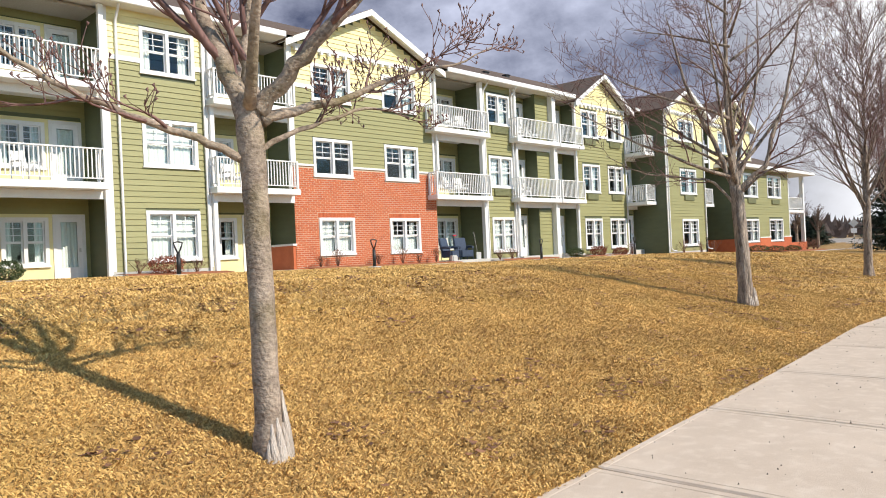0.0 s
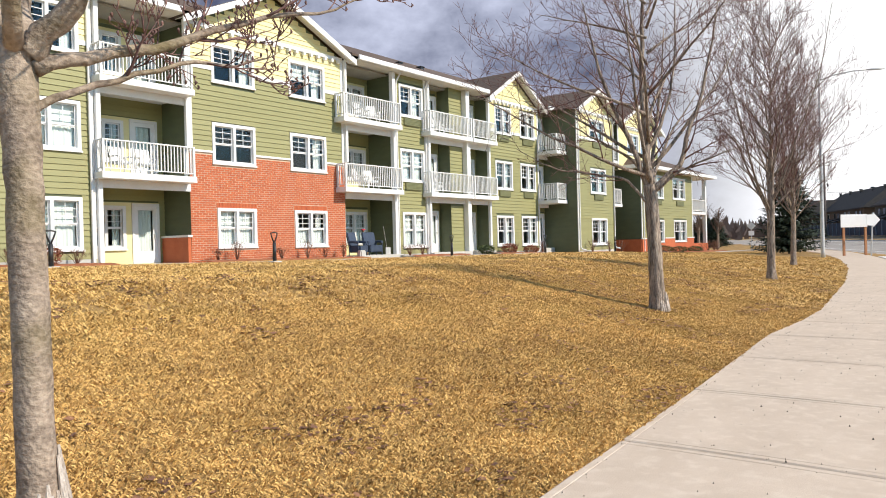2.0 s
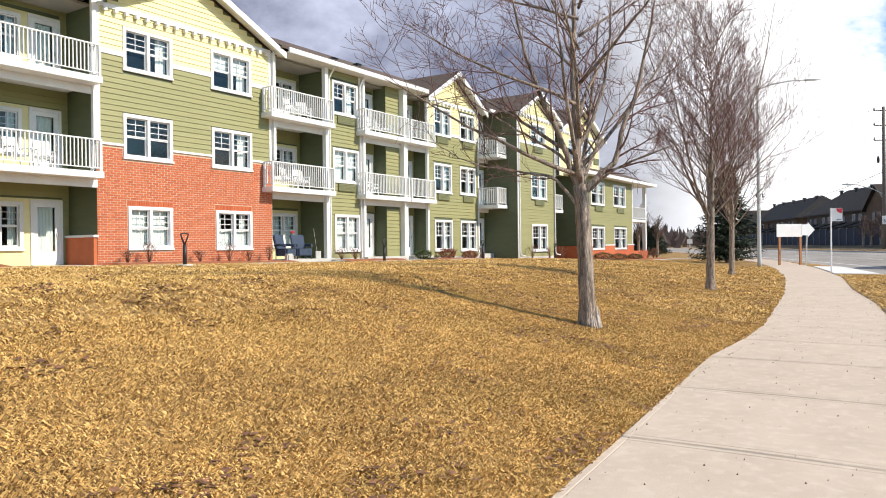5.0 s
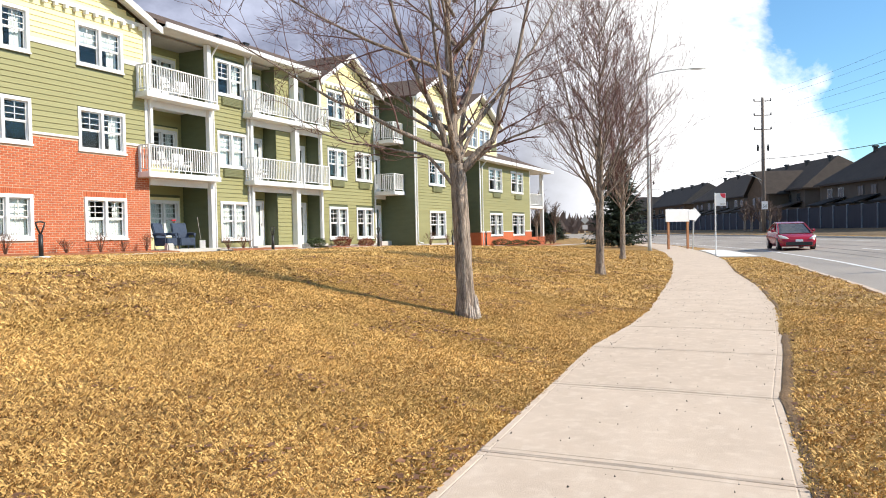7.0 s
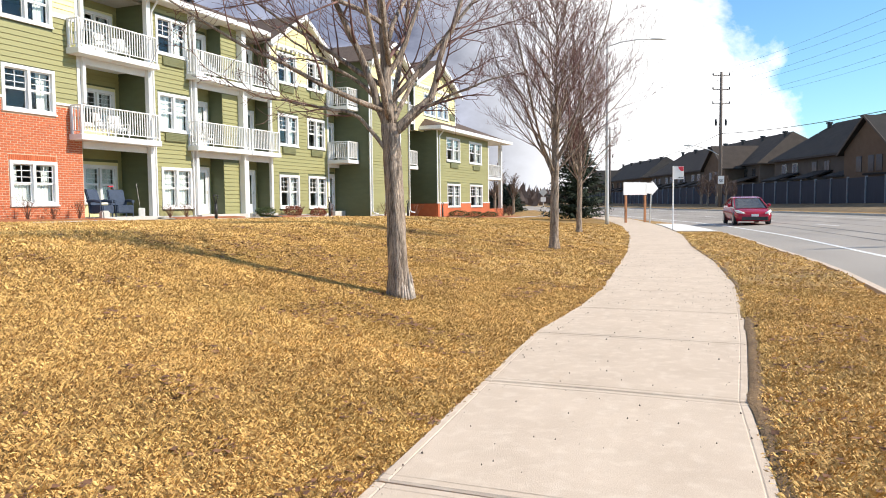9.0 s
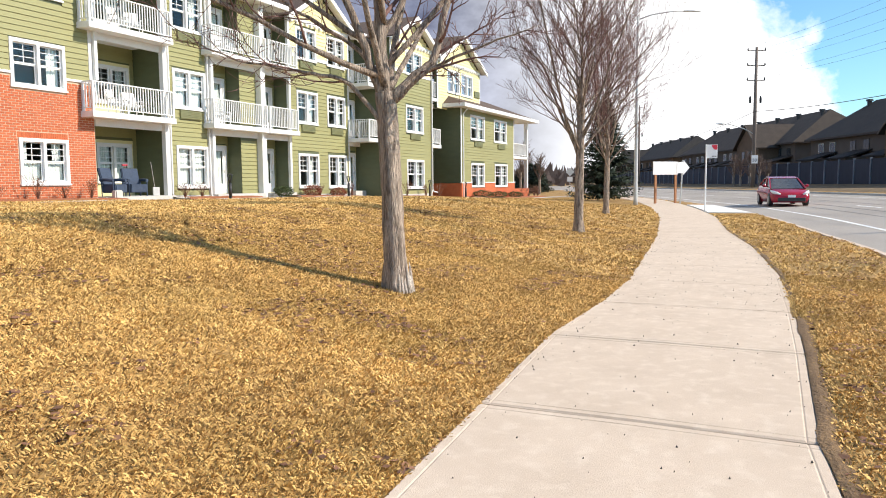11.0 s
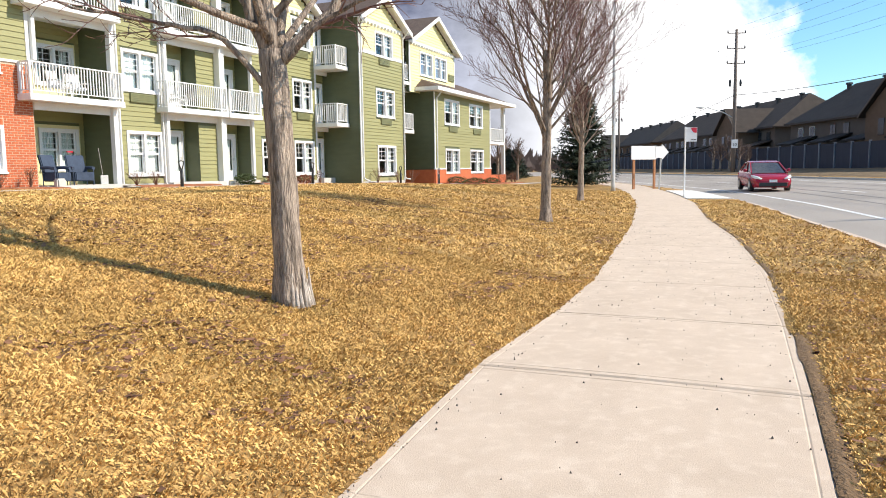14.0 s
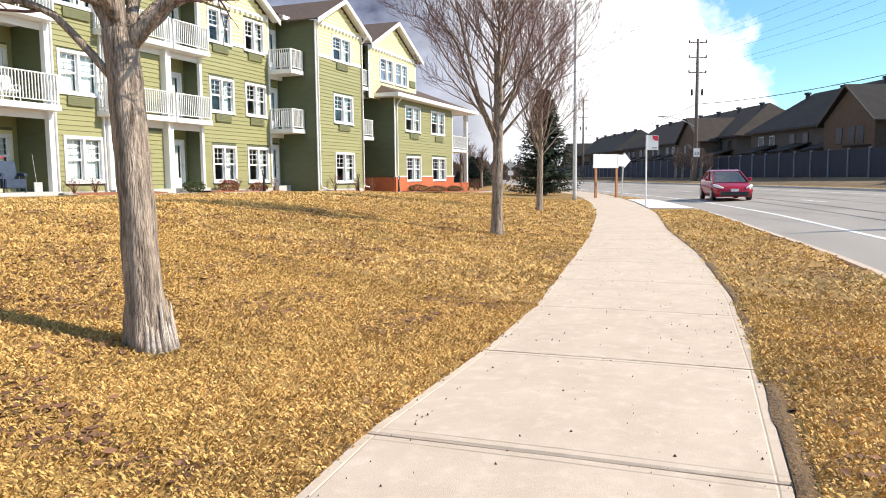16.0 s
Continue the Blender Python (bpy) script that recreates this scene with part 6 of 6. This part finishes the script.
prism(bm, [(-0.22, 1.3), (0.22, 1.3), (0.22, 1.68), (-0.22, 1.68)], -0.05, -0.03)
bmesh.ops.transform(bm, matrix=m, verts=bm.verts[:])
part("tab", bm, SIGNWHITE, sg)
# dark conifer hedge and far woods
for i, (x, y, h) in enumerate(((88, 27, 3.4), (90.5, 28.5, 3.0), (93, 29.5, 3.6), (96, 30.5, 3.2), (99, 32, 3.6), (102, 33.5, 3.2))):
    spruce((x, y, gz(x, y)), h, 1.7, 300 + i)
bm = bmesh.new()
rng.seed(77)
for k in range(5200):
    a = radians(rng.uniform(20, 112))
    d = rng.uniform(190, 300)
    x, y = math.sin(a) * d, math.cos(a) * d
    h = 3.5 + 4 * (0.5 + 0.5 * noise.noise((x * 0.03, y * 0.03, 0))) + rng.uniform(-1, 2)
    w = rng.uniform(0.3, 1.1)
    p = Vector((x, y, rng.uniform(0, h * 0.6)))
    s = Vector((math.cos(a), -math.sin(a), 0)) * w
    bm.faces.new([bm.verts.new(p - s), bm.verts.new(p + s), bm.verts.new(p + Vector((rng.uniform(-1, 1), rng.uniform(-1, 1), h * 0.45)))])
thing("far_woods", bm, BROWNTWIG, "distant line of bare brown woods", "woods", kind="stuff")
# bare saplings along the fence
for i, (s, h) in enumerate(((22, 3.2), (24.5, 3.6), (27, 3.0), (29, 3.4), (20, 2.6))):
    p = A0 + U * s - V * 1.6
    far_tree(p.x, p.y, h, 240 + i)

# ---- dry grass and leaf litter ----
gen = np.random.default_rng(5)


def scatter(count, x0, x1, y0, y1):
    return np.stack([gen.uniform(x0, x1, count), gen.uniform(y0, y1, count)], 1)


EL, ER, RD = (np.array(t).T for t in (EDGE_L, EDGE_R, ROAD))


def on_grass(p, inset=0.0):
    left = p[:, 1] > np.interp(p[:, 0], *EL) - 0.02 + inset
    strip_ = (p[:, 1] < np.interp(p[:, 0], *ER) + 0.02) & (p[:, 1] > np.interp(p[:, 0], *RD) + 0.18)
    pad = (p[:, 0] > 36.9) & (p[:, 0] < 46.7) & strip_
    return p[(left | strip_) & ~pad]


GX, GY = np.array(gx), np.array(gy)
GZ = np.array([v.co.z for v in ground_me.vertices]).reshape(ny, nx)


def heights(p):
    i = np.clip(np.searchsorted(GX, p[:, 0]) - 1, 0, nx - 2)
    j = np.clip(np.searchsorted(GY, p[:, 1]) - 1, 0, ny - 2)
    u, v = (p[:, 0] - GX[i]) / (GX[i + 1] - GX[i]), (p[:, 1] - GY[j]) / (GY[j + 1] - GY[j])
    return (GZ[j, i] * (1 - u) + GZ[j, i + 1] * u) * (1 - v) + (GZ[j + 1, i] * (1 - u) + GZ[j + 1, i + 1] * u) * v


verts, quads = [], []
total = 0
for count, (x0, x1, y0, y1), size, wide in ((400000, (0.0, 9.5, 2.7, 6.5), 0.038, 0.0012), (270000, (9.5, 16.0, 2.9, 7.5), 0.040, 0.0017), (160000, (2.0, 17, -0.2, 1.85), 0.042, 0.0019), (170000, (0.5, 16.5, 6.0, 10.0), 0.048, 0.0036), (90000, (16, 26, 3.2, 10), 0.054, 0.0052),
                                             (45000, (17, 36, 0, 4.2), 0.060, 0.006), (45000, (26, 46, 4.5, 14), 0.075, 0.012), (80000, (2, 26, 9.8, 14.5), 0.060, 0.010), (50000, (4, 26, 13, 23.3), 0.055, 0.010), (20000, (26, 60, 14, 21), 0.07, 0.018)):
    # blades grow in tufts of five that lean much the same way
    tufts = np.repeat(scatter(count // 5, x0, x1, y0, y1), 5, 0)
    lean = np.repeat(gen.uniform(0, 6.283, count // 5), 5)
    drift = gen.normal(0, size * 0.55, tufts.shape)
    keep = np.concatenate([tufts + drift, lean[:, None]], 1)
    left = keep[:, 1] > np.interp(keep[:, 0], *EL) - 0.02
    verge = (keep[:, 1] < np.interp(keep[:, 0], *ER) + 0.02) & (keep[:, 1] > np.interp(keep[:, 0], *RD) + 0.18)
    pad = (keep[:, 0] > 36.9) & (keep[:, 0] < 46.7) & verge
    keep = keep[(left | verge) & ~pad]
    p, lean = keep[:, :2], keep[:, 2]
    n = len(p)
    z = heights(p)
    a, tilt = lean + gen.normal(0, 0.7, n), gen.uniform(0.55, 1.42, n)
    L = size * gen.uniform(0.5, 1.25, n)
    flat, up = np.sin(tilt) * L, np.cos(tilt) * L
    c, s = np.cos(a), np.sin(a)
    w = wide * gen.uniform(0.6, 1.3, n)
    b0 = np.stack([p[:, 0] - s * w, p[:, 1] + c * w, z - 0.004], 1)
    b1 = np.stack([p[:, 0] + s * w, p[:, 1] - c * w, z - 0.004], 1)
    mid = np.stack([p[:, 0] + c * flat * 0.5 + s * w * 0.8, p[:, 1] + s * flat * 0.5 - c * w * 0.8, z + up * 0.75], 1)
    tip = np.stack([p[:, 0] + c * flat, p[:, 1] + s * flat, z + up * 0.85], 1)
    block = np.stack([b0, b1, mid, tip], 1).reshape(-1, 3)
    idx = total + np.arange(n * 4).reshape(-1, 4)
    total += n * 4
    verts.append(block)
    quads.append(idx)
me = bpy.data.meshes.new("lawn_grass")
me.vertices.add(total)
me.vertices.foreach_set("co", np.concatenate(verts).astype(np.float32).ravel())
me.loops.add(total)
me.loops.foreach_set("vertex_index", np.concatenate(quads).astype(np.int32).ravel())
me.polygons.add(total // 4)
me.polygons.foreach_set("loop_start", np.arange(0, total, 4, dtype=np.int32))
me.update(calc_edges=True)
me.materials.append(STRAW)
tagged(new("lawn_grass", me), "short matted dry golden grass of the lawn", "grass", kind="stuff")

p = np.concatenate([on_grass(scatter(90000, 0.5, 26, 2.9, 10)), on_grass(scatter(9000, 8, 30, 0, 3)), on_grass(scatter(3500, 26, 46, 5, 12))])
patchy = np.array([0.6 * noise.noise((a * 0.5, b * 0.7, 4.0)) + 1.1 * noise.noise((a * 1.7, b * 2.0, 9.0)) for a, b in p])
near2 = np.exp(-(((p[:, 0] - 13.6) / 1.1) ** 2 + ((p[:, 1] - 6.4) / 0.8) ** 2)) * 0.9
far = np.clip((p[:, 1] - 5.5) / 3.0, 0, 1) * 0.18 + (p[:, 1] < np.interp(p[:, 0], *ER)) * 0.30
p = p[patchy + near2 + far > gen.uniform(0.14, 0.62, len(p))]
n = len(p)
z = heights(p) + gen.uniform(0.010, 0.026, n)
a, L = gen.uniform(0, 6.283, n), gen.uniform(0.011, 0.034, n)
c, s = np.cos(a), np.sin(a)
q = lambda u, v, h: np.stack([p[:, 0] + (c * u - s * v) * L, p[:, 1] + (s * u + c * v) * L, z + h], 1)
curl = gen.uniform(-0.010, 0.014, n)
block = np.stack([q(-1, 0, 0 * curl), q(-0.2, -0.7, curl), q(1.1, 0, 0.5 * curl), q(-0.1, 0.75, -curl * 0.4)], 1).reshape(-1, 3)
me = bpy.data.meshes.new("leaf_litter")
me.from_pydata(block.tolist(), [], np.arange(n * 4).reshape(-1, 4).tolist())
me.materials.append(LEAF)
tagged(new("leaf_litter", me), "scattered curled dead brown leaves on the lawn", "leaves", kind="stuff")

# grit and specks on the footpath
p = scatter(2300, 4, 24, 1.2, 4.2)
p = p[(p[:, 1] < np.interp(p[:, 0], *EL) - 0.03) & (p[:, 1] > np.interp(p[:, 0], *ER) + 0.03)]
p = p[gen.uniform(0, 1, len(p)) < 0.35 + 0.65 * (np.abs(p[:, 1] - (np.interp(p[:, 0], *EL) + np.interp(p[:, 0], *ER)) / 2) > 0.75)]
bm = bmesh.new()
for a, b in p:
    r = 0.002 + 0.006 * gen.uniform() ** 2.5
    ring = [bm.verts.new((a + r * math.cos(k * 1.2566 + a) * gen.uniform(0.6, 1.3), b + r * math.sin(k * 1.2566 + a) * gen.uniform(0.6, 1.3), 0.003)) for k in range(5)]
    tip = bm.verts.new((a, b, 0.009 + r * 0.8))
    for k in range(5):
        bm.faces.new((ring[k], ring[(k + 1) % 5], tip))
thing("path_grit", bm, JOINT, "dark grit and leaf crumbs on the footpath", "grit", kind="stuff")

# ---- brickwork of the gabled bay ----
BY = Y0 + 0.03
bm = bmesh.new()
walls(bm, 18.10, 26.12, 0.3, 4.94, BY - 0.014, BY - 0.002, WD)
field = part("brickwork", bm, MORTAR, building, "red brick facing with pale mortar joints")
bm = bmesh.new()
walls(bm, 18.06, 26.16, 4.94, 5.02, BY - 0.07, BY - 0.002, WD)
part("brick_cap", bm, WHITE, building)
off = -place(field)


def brick_mesh(w, h):
    b = bmesh.new()
    box(b, 0, -0.026, 0, w, -0.0135, h)
    return data("brick", b, BRICK)


cells = []
course, k, zc = 0.084, 0, 0.42
while zc + course < 4.94:
    x = 18.10 - (0.128 if k % 2 else 0.0)
    while x < 26.11:
        a0, a1 = max(x, 18.10), min(x + 0.255, 26.12)
        parts_ = [(a0, a1)]
        for h in WD:
            soldier = h[2] < 2 and h[3] - 0.01 < zc + course and zc < h[3] + 0.21
            za, zb = h[2] - 0.05, h[3] + (0.21 if h[2] < 2 else 0.0)
            if za < zc + course - 0.01 and zb > zc + 0.01:
                e = 0.04 if soldier else 0.0
                parts_ = [q for u, v in parts_ for q in ((u, min(v, h[0] - e)), (max(u, h[1] + e), v)) if q[1] - q[0] > 0.03]
        cells += [(u, zc, v - u - 0.030, course - 0.019) for u, v in parts_]
        x += 0.255
    zc += course
    k += 1
for h in WD[:2]:
    x = h[0] - 0.04
    while x < h[1] + 0.0:
        cells.append((x, h[3] + 0.005, 0.060, 0.195))
        x += 0.071
FULL = {}
joined_v, joined_f = [], []
own = 0
for u, z, w, h in cells:
    if own < 300 and u > 22.2 and 2.9 < z < 4.0 or (own < 300 and h > 0.1):
        key = (round(w, 3), round(h, 3))
        if key not in FULL:
            FULL[key] = brick_mesh(*key)
        put("brick", FULL[key], field, Vector((u, BY, z)) + off)
        own += 1
    else:
        i = len(joined_v)
        y0, y1 = BY - 0.026 + rng.uniform(-0.002, 0.002), BY - 0.0135
        joined_v += [(u, y0, z), (u + w, y0, z), (u + w, y0, z + h), (u, y0, z + h), (u, y1, z), (u + w, y1, z), (u + w, y1, z + h), (u, y1, z + h)]
        joined_f += [(i, i + 1, i + 2, i + 3), (i, i + 4, i + 5, i + 1), (i + 1, i + 5, i + 6, i + 2), (i + 2, i + 6, i + 7, i + 3), (i + 3, i + 7, i + 4, i)]
me = bpy.data.meshes.new("brick_field")
me.from_pydata([tuple(Vector(v) + off) for v in joined_v], [], joined_f)
me.materials.append(BRICKS)
bf = new("brick_field", me)
bf.parent = field
tagged(bf, kind="stuff")
